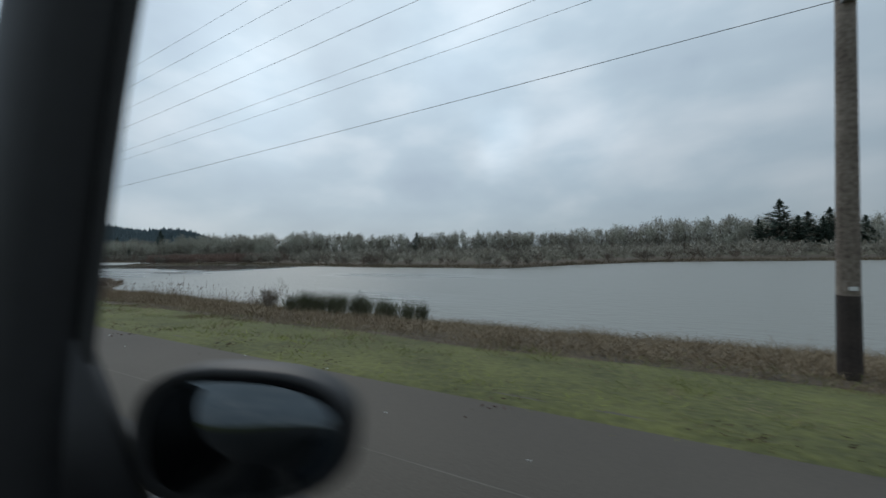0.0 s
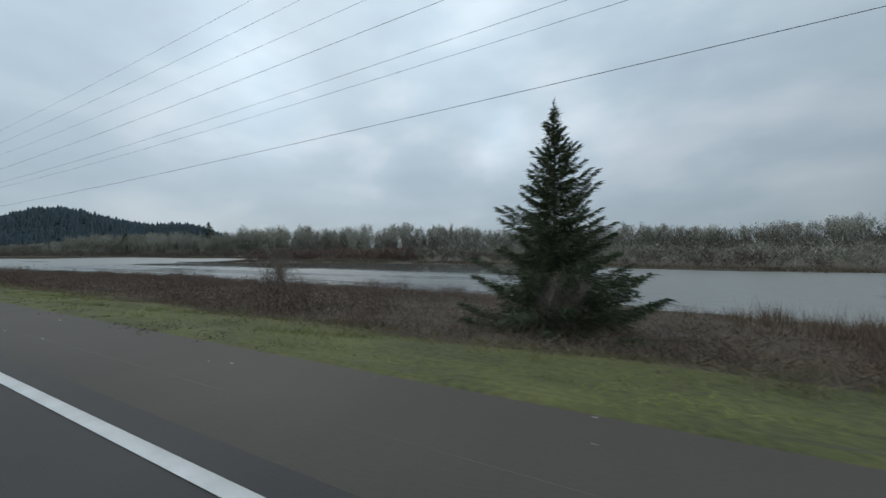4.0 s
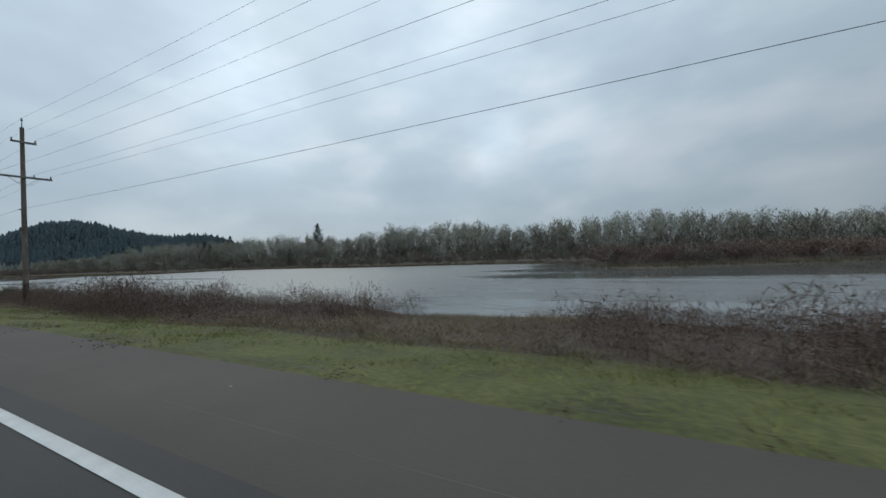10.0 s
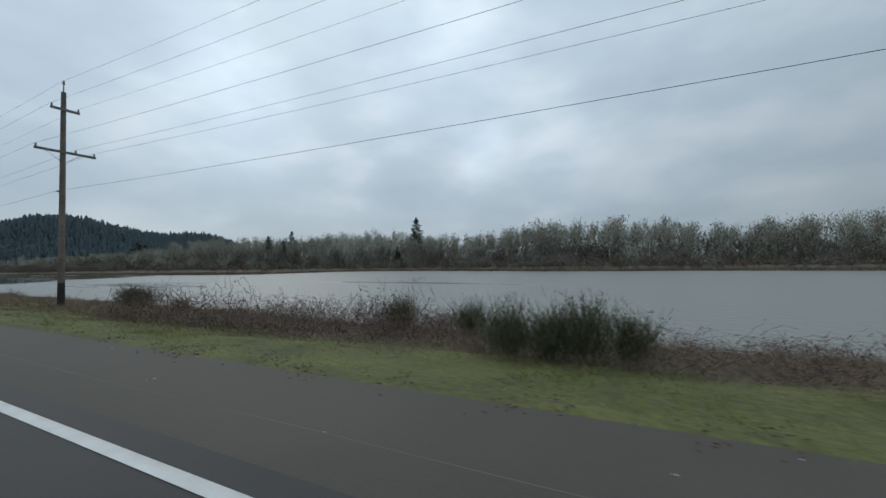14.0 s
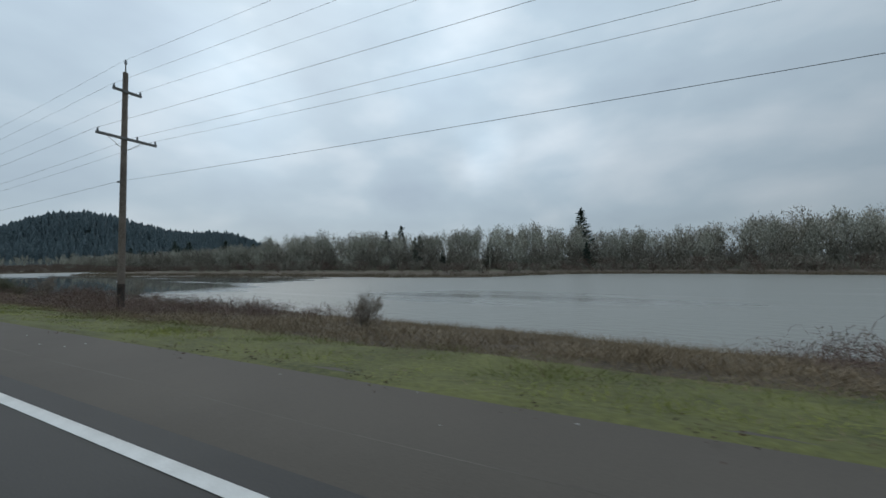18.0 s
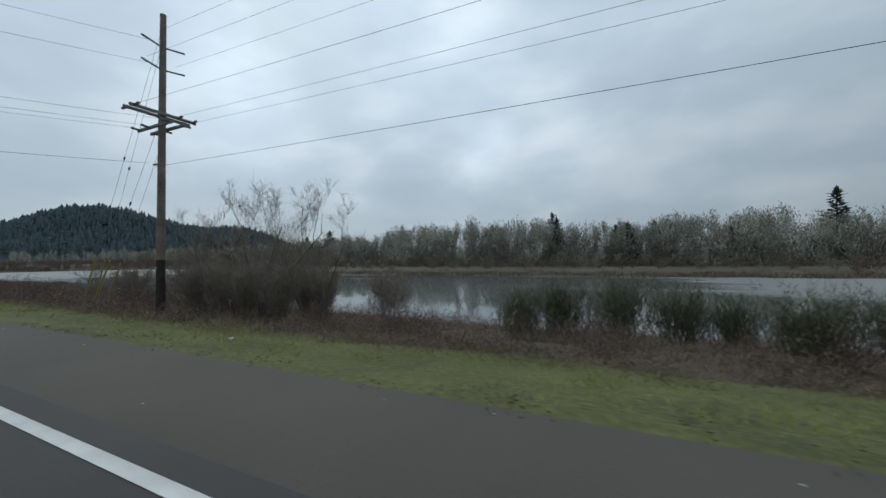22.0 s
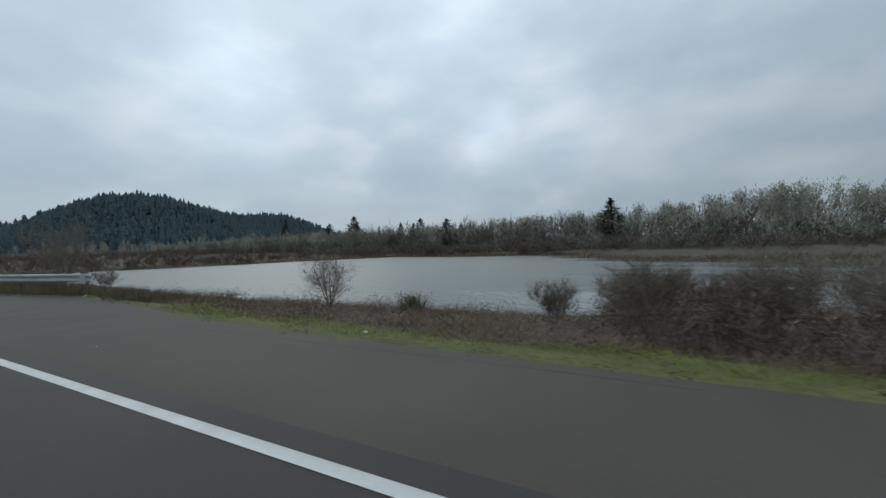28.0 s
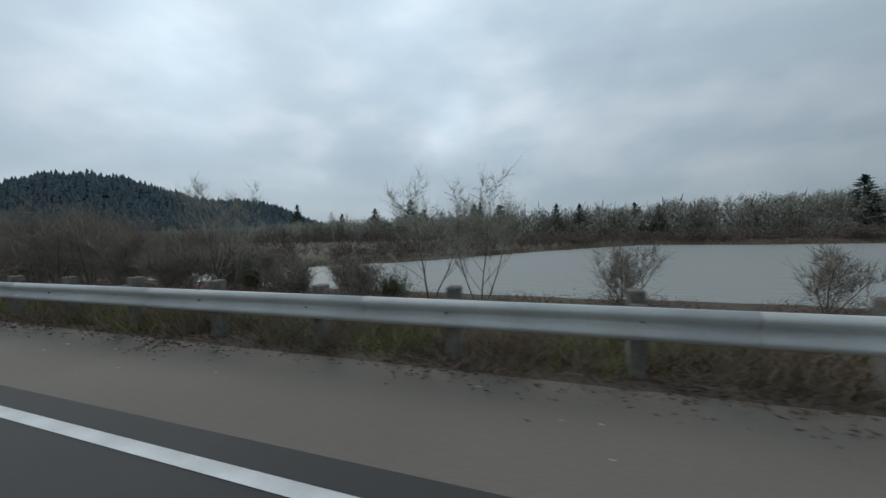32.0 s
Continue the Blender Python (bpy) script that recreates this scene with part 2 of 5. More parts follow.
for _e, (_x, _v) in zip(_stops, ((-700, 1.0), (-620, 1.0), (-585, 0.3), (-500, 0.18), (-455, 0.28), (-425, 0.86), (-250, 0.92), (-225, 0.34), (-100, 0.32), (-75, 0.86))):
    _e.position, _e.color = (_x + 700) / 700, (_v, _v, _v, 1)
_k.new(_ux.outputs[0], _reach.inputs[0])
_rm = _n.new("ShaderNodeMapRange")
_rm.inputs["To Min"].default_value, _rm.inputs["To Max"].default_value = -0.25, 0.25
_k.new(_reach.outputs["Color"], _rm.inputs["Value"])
_reach_tone = _n.new("ShaderNodeMix")  # paler, warmer base colour in the windy reaches
_reach_tone.data_type = "RGBA"
_reach_tone.inputs["A"].default_value, _reach_tone.inputs["B"].default_value = (0.105, 0.115, 0.11, 1), (0.275, 0.272, 0.244, 1)
_k.new(_reach.outputs["Color"], _reach_tone.inputs["Factor"])
_k.new(_reach_tone.outputs["Result"], _b.inputs["Base Color"])
_ad2 = _n.new("ShaderNodeMath")
_k.new(_p.outputs["Fac"], _ad2.inputs[0])
_k.new(_rm.outputs[0], _ad2.inputs[1])
_bm = _n.new("ShaderNodeMapping")  # long calm lanes across the lake
_bm.inputs["Scale"].default_value = (0.07, 1.0, 1.0)
_k.new(_g.outputs["Position"], _bm.inputs["Vector"])
_bn = _n.new("ShaderNodeTexNoise")
_bn.inputs["Scale"].default_value, _bn.inputs["Detail"].default_value, _bn.inputs["Distortion"].default_value = 0.10, 3, 0.6
_k.new(_bm.outputs[0], _bn.inputs["Vector"])
_bo = _n.new("ShaderNodeMath")
_bo.operation = "MULTIPLY_ADD"
_bo.inputs[1].default_value = 0.42
_k.new(_bn.outputs["Fac"], _bo.inputs[0])
_lane = _n.new("ShaderNodeMath")
_lane.operation = "SUBTRACT"
_lane.inputs[1].default_value = 0.21
_k.new(_ad2.outputs[0], _lane.inputs[0])
_k.new(_lane.outputs[0], _bo.inputs[2])
_ad = _bo
_k.new(_ad.outputs[0], _pr.inputs["Value"])
_bp = _n.new("ShaderNodeBump")
_bp.inputs["Strength"].default_value = 1.0
_k.new(_pr.outputs[0], _bp.inputs["Distance"])
_k.new(_w.outputs["Fac"], _bp.inputs["Height"])
_k.new(_bp.outputs[0], _b.inputs["Normal"])
_rr = _n.new("ShaderNodeMapRange")
_rr.inputs["From Min"].default_value, _rr.inputs["From Max"].default_value = 0.42, 0.56
_rr.inputs["To Min"].default_value, _rr.inputs["To Max"].default_value = 0.012, 0.36
_k.new(_ad.outputs[0], _rr.inputs["Value"])
_k.new(_rr.outputs[0], _b.inputs["Roughness"])

rng = np.random.default_rng(7)


# ---------------------------------------------------------------- mesh helpers
def raw(name, verts, faces, material, parent=None, smooth=False, label=""):
    """A mesh object from arrays of points and of triangles or quads."""
    verts, faces = np.asarray(verts, np.float32), np.asarray(faces, np.int32)
    me = bpy.data.meshes.new(name)
    k = faces.shape[1]
    me.vertices.add(len(verts))
    me.vertices.foreach_set("co", verts.ravel())
    me.loops.add(faces.size)
    me.loops.foreach_set("vertex_index", faces.ravel())
    me.polygons.add(len(faces))
    me.polygons.foreach_set("loop_start", np.arange(0, faces.size, k, dtype=np.int32))
    me.update(calc_edges=True)
    if smooth:
        me.polygons.foreach_set("use_smooth", np.ones(len(faces), bool))
    for one in material if isinstance(material, (list, tuple)) else [material]:
        me.materials.append(one)
    ob = new(name, me)
    if parent:
        ob.parent = parent
    if label:
        ob["label"] = label
    return ob


def part(name, bm, material, parent, label=""):
    me = bpy.data.meshes.new(name)
    bm.to_mesh(me)
    bm.free()
    me.materials.append(material)
    ob = new(name, me)
    ob.parent = parent
    if label:
        ob["label"] = label
    return ob


def box(size, at=(0, 0, 0), bevel=0.0, turn=None, bm=None):
    bm = bm or bmesh.new()
    m = Matrix.Translation(at) @ (turn or Matrix()) @ Matrix.Diagonal((*size, 1))
    made = bmesh.ops.create_cube(bm, size=1, matrix=m)
    if bevel:
        edges = list({e for v in made["verts"] for e in v.link_edges})
        bmesh.ops.bevel(bm, geom=edges, offset=bevel, segments=1, affect="EDGES")
    return bm


def rod(a, b, r1, r2=None, sides=8, bm=None):
    bm = bm or bmesh.new()
    a, b = Vector(a), Vector(b)
    d = b - a
    m = Matrix.Translation((a + b) / 2) @ d.to_track_quat("Z", "Y").to_matrix().to_4x4()
    bmesh.ops.create_cone(bm, segments=sides, radius1=r1, radius2=r1 if r2 is None else r2, depth=d.length, cap_ends=True, matrix=m)
    return bm


def thing(name, at, label, category, group="", turn=0.0):
    ob = new(name)
    ob.matrix_basis = pose(*at, 0, 0, turn)
    return tagged(ob, label, category, group)


def stack(protos, spots):
    """Joins copies of prototype arrays: spots of (index, x, y, z, turn, sx, sz)."""
    q = np.array(spots, float)
    vs, fs, base = [], [], 0
    for i in range(len(protos)):
        m = q[q[:, 0].astype(int) == i]
        if not len(m):
            continue
        v, f = protos[i]
        c, t = np.cos(m[:, 4])[:, None], np.sin(m[:, 4])[:, None]
        w = np.empty((len(m), len(v), 3), np.float32)
        w[:, :, 0] = (v[:, 0] * c - v[:, 1] * t) * m[:, 5:6] + m[:, 1:2]
        w[:, :, 1] = (v[:, 0] * t + v[:, 1] * c) * m[:, 5:6] + m[:, 2:3]
        w[:, :, 2] = v[:, 2] * m[:, 6:7] + m[:, 3:4]
        vs.append(w.reshape(-1, 3))
        fs.append((f[None] + (base + np.arange(len(m)) * len(v))[:, None, None]).reshape(-1, f.shape[1]))
        base += len(m) * len(v)
    return np.concatenate(vs), np.concatenate(fs)


def slivers(a, b, w, r):
    """A thin triangle from each point a to its point b, w wide at a, turned at random."""
    a, b = np.asarray(a, float), np.asarray(b, float)
    d = b - a
    side = np.cross(d, r.normal(size=d.shape))
    side *= (np.asarray(w) / 2 / (np.linalg.norm(side, axis=1) + 1e-9))[:, None]
    v = np.stack([a - side, a + side, b], 1).reshape(-1, 3)
    return v, np.arange(len(v)).reshape(-1, 3)


def join(*pairs):
    vs, fs, base = [], [], 0
    for v, f in pairs:
        vs.append(v)
        fs.append(f + base)
        base += len(v)
    return np.concatenate(vs), np.concatenate(fs)


def limbs(segs, sides=4):
    """Tapered prisms for segments (a, b, ra, rb), as triangles."""
    vs, fs = [], []
    ang = np.arange(sides) * 2 * math.pi / sides
    for n, (a, b, ra, rb) in enumerate(segs):
        a, b = np.asarray(a, float), np.asarray(b, float)
        d = b - a
        d /= np.linalg.norm(d) + 1e-9
        u = np.cross(d, (0.31, 0.95, 0.05) if abs(d[2]) > 0.9 else (0, 0, 1.0))
        u /= np.linalg.norm(u)
        w = np.cross(d, u)
        ring = np.cos(ang)[:, None] * u + np.sin(ang)[:, None] * w
        vs += [a + ring * ra, b + ring * rb]
        o = n * 2 * sides
        for k in range(sides):
            j = (k + 1) % sides
            fs += [(o + k, o + j, o + sides + j), (o + k, o + sides + j, o + sides + k)]
    return np.concatenate(vs), np.array(fs)


# ---------------------------------------------------------------- plants as arrays
def grow(seed, height, spread, levels=3, forks=5, start=0.25, up=0.5, r0=0.03, curl=0.25, stems=1, seg=3):
    """Trunk segments, limb segments and the ends of the finest limbs of a bare tree."""
    r = np.random.default_rng(seed)
    trunk, boughs, tips = [], [], []

    def shoot(p, d, length, rad, level):
        k = seg if level == levels else 4 if level < 2 else 3
        pts = [p]
        for i in range(k):
            d = d + r.normal(size=3) * curl * (0.5 if level == 0 else 1) + np.array((0, 0, up * 0.25 if level else 0.1))
            d = d / np.linalg.norm(d)
            q = pts[-1] + d * length / k
            ra, rb = rad * (1 - 0.7 * i / k), rad * (1 - 0.7 * (i + 1) / k)
            (trunk if level == 0 else boughs).append((pts[-1], q, ra, rb))
            pts.append(q)
        if level >= levels:
            tips.append((pts[0], pts[-1], length))
            return
        for j in range(forks if level else forks + 3):
            t = start + (1 - start) * (j + r.random()) / (forks if level else forks + 3)
            t = min(t, 0.98)
            i = min(int(t * k), k - 1)
            q = pts[i] + (pts[i + 1] - pts[i]) * (t * k - i)
            side = r.normal(size=3)
            side -= d * side.dot(d)
            side /= np.linalg.norm(side)
            nd = d * (0.55 + 0.35 * t) + side * spread
            nd[2] += up * 0.4
            shoot(q, nd / np.linalg.norm(nd), length * (0.62 - 0.25 * t) * r.uniform(0.8, 1.15), rad * (0.55 - 0.25 * t), level + 1)

    for s in range(stems):
        a = 2 * math.pi * s / stems + r.random()
        lean = 0.0 if stems == 1 else 0.45
        d = np.array((math.cos(a) * lean, math.sin(a) * lean, 1.0))
        shoot(np.zeros(3), d / np.linalg.norm(d), height * r.uniform(0.85, 1) * 0.8, r0 * height, 0)
    return trunk, boughs, tips


def twigs(tips, n, length, width, r, fall=0.0):
    a, b = [], []
    for p, q, l in tips:
        t = r.random(n)[:, None]
        s = p + (q - p) * t
        d = (q - p) / (np.linalg.norm(q - p) + 1e-9) * 0.8 + r.normal(size=(n, 3)) * 0.55 + np.array((0, 0, 0.15 - fall))
        a.append(s)
        b.append(s + d * length * r.uniform(0.5, 1.2, (n, 1)))
    a, b = np.concatenate(a), np.concatenate(b)
    return slivers(a, b, np.full(len(a), width), r)


def sprays(at, n, spread, length, width, r, up=0.8):
    """Fine upright twigs round points."""
    at = np.repeat(np.asarray(at, float), n, 0)
    a = at + r.normal(size=at.shape) * spread
    b = a + (r.normal(size=at.shape) * 0.42 + (0, 0, up)) * length * r.uniform(0.5, 1.2, (len(a), 1))
    return slivers(a, b, width * r.uniform(0.6, 1.3, len(a)), r)


def far_tree(seed, kind=0):
    """A bare lichened tree of unit height 1 for the far shore."""
    r = np.random.default_rng(seed)
    trunk, boughs, tips = grow(seed, 1.0, (0.42, 0.55, 0.7)[kind], 2, 5, (0.34, 0.28, 0.2)[kind], 1.0, 0.013, 0.16, seg=1)
    a, b, w = (np.array([q[k] for q in boughs]) for k in range(3))
    ends = np.concatenate([[p * 0.5 + q * 0.5, q] for p, q, l in tips])
    low = np.array([(0, 0, z) for z in r.uniform(0.1, 0.5, 16)])
    return join(limbs([(p, q, u * 1.25, v * 1.25) for p, q, u, v in trunk], 3), slivers(a, b, np.maximum(w * 2.0, 0.007), r), sprays(ends, 5, (0.032, 0.032, 0.04), 0.052, 0.0125, r), sprays(low, 3, 0.055, 0.07, 0.014, r))


def fir(seed, height, width, whorls, density, droop=0.25, needle=0.16, w=0.05, gap=0.0, taper=0.85, fluff=0.0):
    """Branch segments and needle sprays of a fir or spruce."""
    r = np.random.default_rng(seed)
    boughs, a, b = [], [], []
    n_all = whorls * 6
    for i in range(n_all):
        t = gap + (0.97 - gap) * (i + r.random()) / n_all
        z = t * height
        l = (width / 2 * (1 - t) ** taper + 0.03 * height * (1 - t)) * r.uniform(0.55, 1.12)
        ang = i * 2.4 + r.normal() * 0.3
        tilt = -droop * (1 - t) + 0.85 * t * t + r.normal() * 0.08
        out = np.array((math.cos(ang), math.sin(ang), tilt))
        root = np.array((0, 0, z))
        mid_p = root + out * l * 0.6
        end = root + out * l + (0, 0, 0.22 * l)
        rad = 0.0022 * height * (1.1 - t)
        boughs += [(root, mid_p, rad, rad * 0.6), (mid_p, end, rad * 0.6, rad * 0.2)]
        n = max(5, int(density * l))
        q = r.uniform(0.1, 1.0, (n, 1))
        p = np.where(q < 0.6, root + (mid_p - root) * q / 0.6, mid_p + (end - mid_p) * (q - 0.6) / 0.4)
        d = out / np.linalg.norm(out) * 0.75 + r.normal(size=(n, 3)) * (0.55, 0.55, 0.3) - (0, 0, 0.12)
        p = p + r.normal(size=(n, 3)) * (1, 1, 0.6) * fluff * l * (1.1 - q)
        a.append(p)
        b.append(p + d * needle * (1.2 - 0.55 * q) * (0.5 + 0.5 * (1 - t)))
    m = whorls * 3  # leader
    q = r.uniform(0.9, 1.0, (m, 1))
    p = np.array((0, 0, 1.0)) * q * height
    a.append(p)
    b.append(p + (r.normal(size=(m, 3)) * 0.4 + (0, 0, 0.7)) * needle * 0.5)
    a, b = np.concatenate(a), np.concatenate(b)
    return boughs, slivers(a, b, np.full(len(a), w), r)


def far_fir(seed):
    boughs, spray = fir(seed, 1.0, 0.40, 26, 150, 0.16, 0.06, 0.020, 0.04, 0.9, 0.1)
    return join(limbs([((0, 0, 0), (0, 0, 1.0), 0.012, 0.002)], 4), spray)


def hill_fir(seed):
    r = np.random.default_rng(seed)
    vs, fs = [], []
    for k in range(4):
        z0, z1, rad = 0.08 + k * 0.22, 0.40 + k * 0.2, 0.19 * (1 - k * 0.2)
        n = 5
        o = len(vs)
        for j in range(n):
            q = rad * r.uniform(0.6, 1.25)
            an = 2 * math.pi * j / n + r.random() * 0.5
            vs.append((math.cos(an) * q, math.sin(an) * q, z0 - r.random() * 0.05))
        vs.append((r.normal() * 0.01, r.normal() * 0.01, min(z1 + 0.05, 1.0)))
        fs += [(o + j, o + (j + 1) % n, o + n) for j in range(n)]
    return np.array(vs), np.array(fs)


def bramble(seed, canes=30, size=0.85, high=1.25):
    """Arching canes and dead leaves of one bramble patch: two arrays."""
    r = np.random.default_rng(seed)
    pa, pb, la, lb = [], [], [], []
    for _ in range(canes):
        p = np.array((*r.normal(size=2) * size * 0.5, 0.0))
        an, h, l = r.random() * 6.28, high * r.uniform(0.5, 1.25), size * r.uniform(0.5, 1.5)
        pts = [p + np.array((math.cos(an) * l * t, math.sin(an) * l * t, h * (1.9 * t ** 0.7 - 1.5 * t * t))) + r.normal(size=3) * 0.02
               for t in np.linspace(0, 1, 6)]
        for u, w in zip(pts, pts[1:]):
            pa.append(u)
            pb.append(w + (w - u) * 0.15)
        for u in pts[1:]:
            if r.random() < 0.32:
                q = u + r.normal(size=3) * 0.05
                la.append(q)
                lb.append(q + r.normal(size=3) * 0.06)
    for _ in range(48):  # dead tangle inside
        q = np.array((*r.normal(size=2) * size * 0.55, high * r.uniform(0.02, 0.75)))
        pa.append(q)
        pb.append(q + r.normal(size=3) * (0.28, 0.28, 0.16))
    cane = slivers(pa, pb, np.full(len(pa), 0.013), r)
    leaf = slivers(la, lb, np.full(len(la), 0.035), r)
    return cane, leaf


def tuft(seed, blades, size, high, width, lean=0.35, heads=False):
    r = np.random.default_rng(seed)
    a = np.column_stack([r.normal(size=(blades, 2)) * size, np.zeros(blades)])
    d = np.column_stack([r.normal(size=(blades, 2)) * lean, np.ones(blades)])
    b = a + d * (high * r.uniform(0.45, 1.1, (blades, 1)))
    out = slivers(a, b, np.full(blades, width), r)
    if heads:
        k = blades // 3
        h = slivers(b[:k] - (0, 0, 0.06), b[:k] + r.normal(size=(k, 3)) * 0.03 + (0, 0, 0.05), np.full(k, 0.05), r)
        out = join(out, h)
    return out


def broom_arrays(seed, high=1.0, stems=420, spread=0.36):
    r = np.random.default_rng(seed)
    a = np.column_stack([r.normal(size=(stems, 2)) * spread * 0.45, r.uniform(0.05, 0.5, stems) * high])
    d = np.column_stack([r.normal(size=(stems, 2)) * 0.28 + a[:, :2] * 0.7, np.ones(stems)])
    b = a + d * high * r.uniform(0.25, 0.6, (stems, 1))
    main = slivers(a, b, np.full(stems, 0.009), r)
    t = r.random((stems * 8, 1))
    i = r.integers(0, stems, stems * 8)
    p = a[i] + (b[i] - a[i]) * t
    q = p + np.column_stack([r.normal(size=(stems * 8, 2)) * 0.055, r.uniform(0.05, 0.15, stems * 8)])
    return main, slivers(p, q, np.full(len(p), 0.0065), r)


# ---------------------------------------------------------------- plan of the land
WATER_Z = -3.2
NEAR = [(-900, 12), (-735, 14), (-722, 26), (-700, 25), (-645, 22), (-612, 18.5), (-593, 20), (-575, 26), (-530, 27), (-505, 23), (-440, 21), (-412, 23),
        (-372, 20), (-360, 21.5), (-310, 20), (-280, 19), (-253, 21), (-232, 25.5), (-222, 21), (-210, 24), (-195, 21.5), (-176, 24), (-165, 28),
        (-150, 34), (-135, 32), (-90, 31), (-75, 27), (-60, 19.5), (-45, 20.5), (-28, 19), (0, 18.5), (400, 19)]
FAR = [(-900, 11), (-735, 13), (-722, 30), (-700, 48), (-690, 60), (-672, 82), (-655, 98), (-630, 94), (-603, 94), (-592, 84), (-585, 69), (-568, 67), (-529, 70), (-506, 75),
       (-468, 77), (-427, 80), (-405, 86), (-396, 98), (-388, 106), (-368, 113), (-340, 112), (-300, 108), (-260, 110), (-236, 108), (-217, 102), (-213, 80), (-204, 76), (-180, 85),
       (-143, 88), (-100, 82), (-64, 76), (-25, 75), (-13, 90), (7, 108), (120, 130), (400, 140)]
EDGE = [(-900, 2.16), (-640, 2.18), (-630, 2.36), (-621, 2.82), (-614, 3.38), (-611, 3.62), (-609, 3.92), (-606, 4.2), (-603, 3.9), (-596, 2.9), (-575, 2.45), (-560, 2.25), (400, 2.25)]


def along(table, x):
    return np.interp(x, [a for a, _ in table], [b for _, b in table])


def land(x, y):
    """Height of the ground sheet."""
    x, y = np.asarray(x, float), np.asarray(y, float)
    x, y = np.broadcast_arrays(x, y)
    e, s, f = along(EDGE, x), along(NEAR, x), along(FAR, x)
    w = np.sin(x * 0.31) * 0.5 + np.sin(x * 0.113 + 1) * 0.8
    s, f = s + w * 0.5, f + w * 1.5
    shut = x < -735
    bed = np.minimum((y - s) * 0.25, np.maximum(f - y, 0) * 0.12)
    z = np.where(y < e, 0.0, -0.65 * np.clip((y - e) / (6.5 - e), 0, 1))
    down = -0.65 + (WATER_Z + 0.65) * np.clip((y - 6.5) / np.maximum(s - 6.5, 0.5), 0, 1)
    z = np.where(y > 6.5, down, z)
    z = np.where((y > s) & ~shut, WATER_Z - np.clip(bed, 0.0, 1.5), z)
    rise = WATER_Z + 0.12 + 0.45 * np.clip((y - f) / 14, 0, 1)
    z = np.where((y > f) & ~shut, rise, z)
    z = np.where(shut & (y > 6.5), np.maximum(-0.65 - (y - 6.5) * 0.06, WATER_Z + 0.9), z)
    bumps = 0.05 * np.sin(x * 1.7 + y * 0.9) * np.sin(y * 1.3 - x * 0.4) + 0.04 * np.sin(x * 0.83 - y * 2.1)
    z = z + np.where(y > e + 0.25, bumps, 0)
    return np.where(y < e, -0.08, z)


def build_ground():
    xs = np.concatenate([[-4500, -3000, -2200, -1700, -1300, -1050], np.arange(-900, 120, 3.0), [140, 180, 240, 320, 420, 600, 900, 1500, 3000, 4500]])
    rel = np.concatenate([[-3500, -1500, -600, -200, -60, -25, -9.0], [-4.0, 0.0]])
    near = np.concatenate([np.linspace(0.02, 4.3, 9), np.linspace(4.9, 16, 16)])
    n, rows = len(xs), []
    e, s, f = along(EDGE, xs), along(NEAR, xs), along(FAR, xs)
    for r in rel:
        rows.append(np.where(True, e + r, 0))
    for r in near:
        rows.append(e + r)
    for k in np.linspace(0.0, 1, 12)[1:]:
        rows.append(e + 16 + (s + 8 - e - 16) * k)
    for k in np.linspace(0, 1, 8)[1:]:
        rows.append(s + 8 + (np.maximum(f - 6, s + 9) - s - 8) * k)
    for r in (-4, -2, -0.6, 0.2, 1, 3, 7, 14, 30, 60, 120, 240, 500, 900, 1600, 3000, 4500):
        rows.append(np.maximum(f + r, s + 12 + r * 0.02))
    ys = np.maximum.accumulate(np.array(rows), 0)
    X = np.broadcast_to(xs, ys.shape)
    z = land(X, ys)
    v = np.stack([X, ys, z], -1).reshape(-1, 3)
    i = np.arange((len(rows) - 1) * n).reshape(len(rows) - 1, n)[:, :-1].ravel()
    fa = np.stack([i, i + 1, i + 1 + n, i + n], 1)
    ob = raw("ground", v, fa, [M_GRASS_SOIL, M_LITTER, M_MUD, M_MARSH, M_PLAIN], smooth=True)
    c = v[fa].mean(1)
    ce, cs, cf = along(EDGE, c[:, 0]), along(NEAR, c[:, 0]), along(FAR, c[:, 0])
    idx = np.where(c[:, 1] < ce + 3.0, 0, np.where(c[:, 1] < cs + 1.5, 1, np.where(c[:, 1] < cf - 0.5, 2, np.where(c[:, 1] < cf + 45, 3, 4))))
    idx = np.where((c[:, 0] < -546) & (c[:, 1] > ce + 0.9) & (c[:, 1] < cs + 1.5), 1, idx)
    idx = np.where((c[:, 0] < -606) & (c[:, 1] > 0) & (c[:, 1] < cs + 1.5), 1, idx)
    idx = np.where(c[:, 0] < -740, 3, idx)
    ob.data.polygons.foreach_set("material_index", idx.astype(np.int32))
    tagged(ob, "grassy lakeside ground sloping from the road down to the water", "ground", kind="structure")


build_ground()


def strip(name, x0, x1, step, inner, outer, z, material, label, thick=0.1, wob=0.0):
    """A slab along the road between the lines inner(x) and outer(x)."""
    xs = np.arange(x0, x1 + step, step)
    yi, yo = inner(xs), outer(xs)
    if wob:
        yo = yo + wob * (np.sin(xs * 2.3) * np.sin(xs * 0.71) + 0.6 * np.sin(xs * 5.1 + 1) + 0.5 * rng.normal(size=len(xs)))
    n = len(xs)
    v = np.concatenate([np.column_stack([xs, yi, np.full(n, z)]), np.column_stack([xs, yo, np.full(n, z)]), np.column_stack([xs, yo, np.full(n, z - thick)])])
    i = np.arange(n - 1)
    fa = np.concatenate([np.stack([i, i + 1, i + 1 + n, i + n], 1), np.stack([i + n, i + 1 + n, i + 1 + 2 * n, i + 2 * n], 1)])
    return tagged(raw(name, v, fa, material), label, name.split("_")[0], kind="structure")


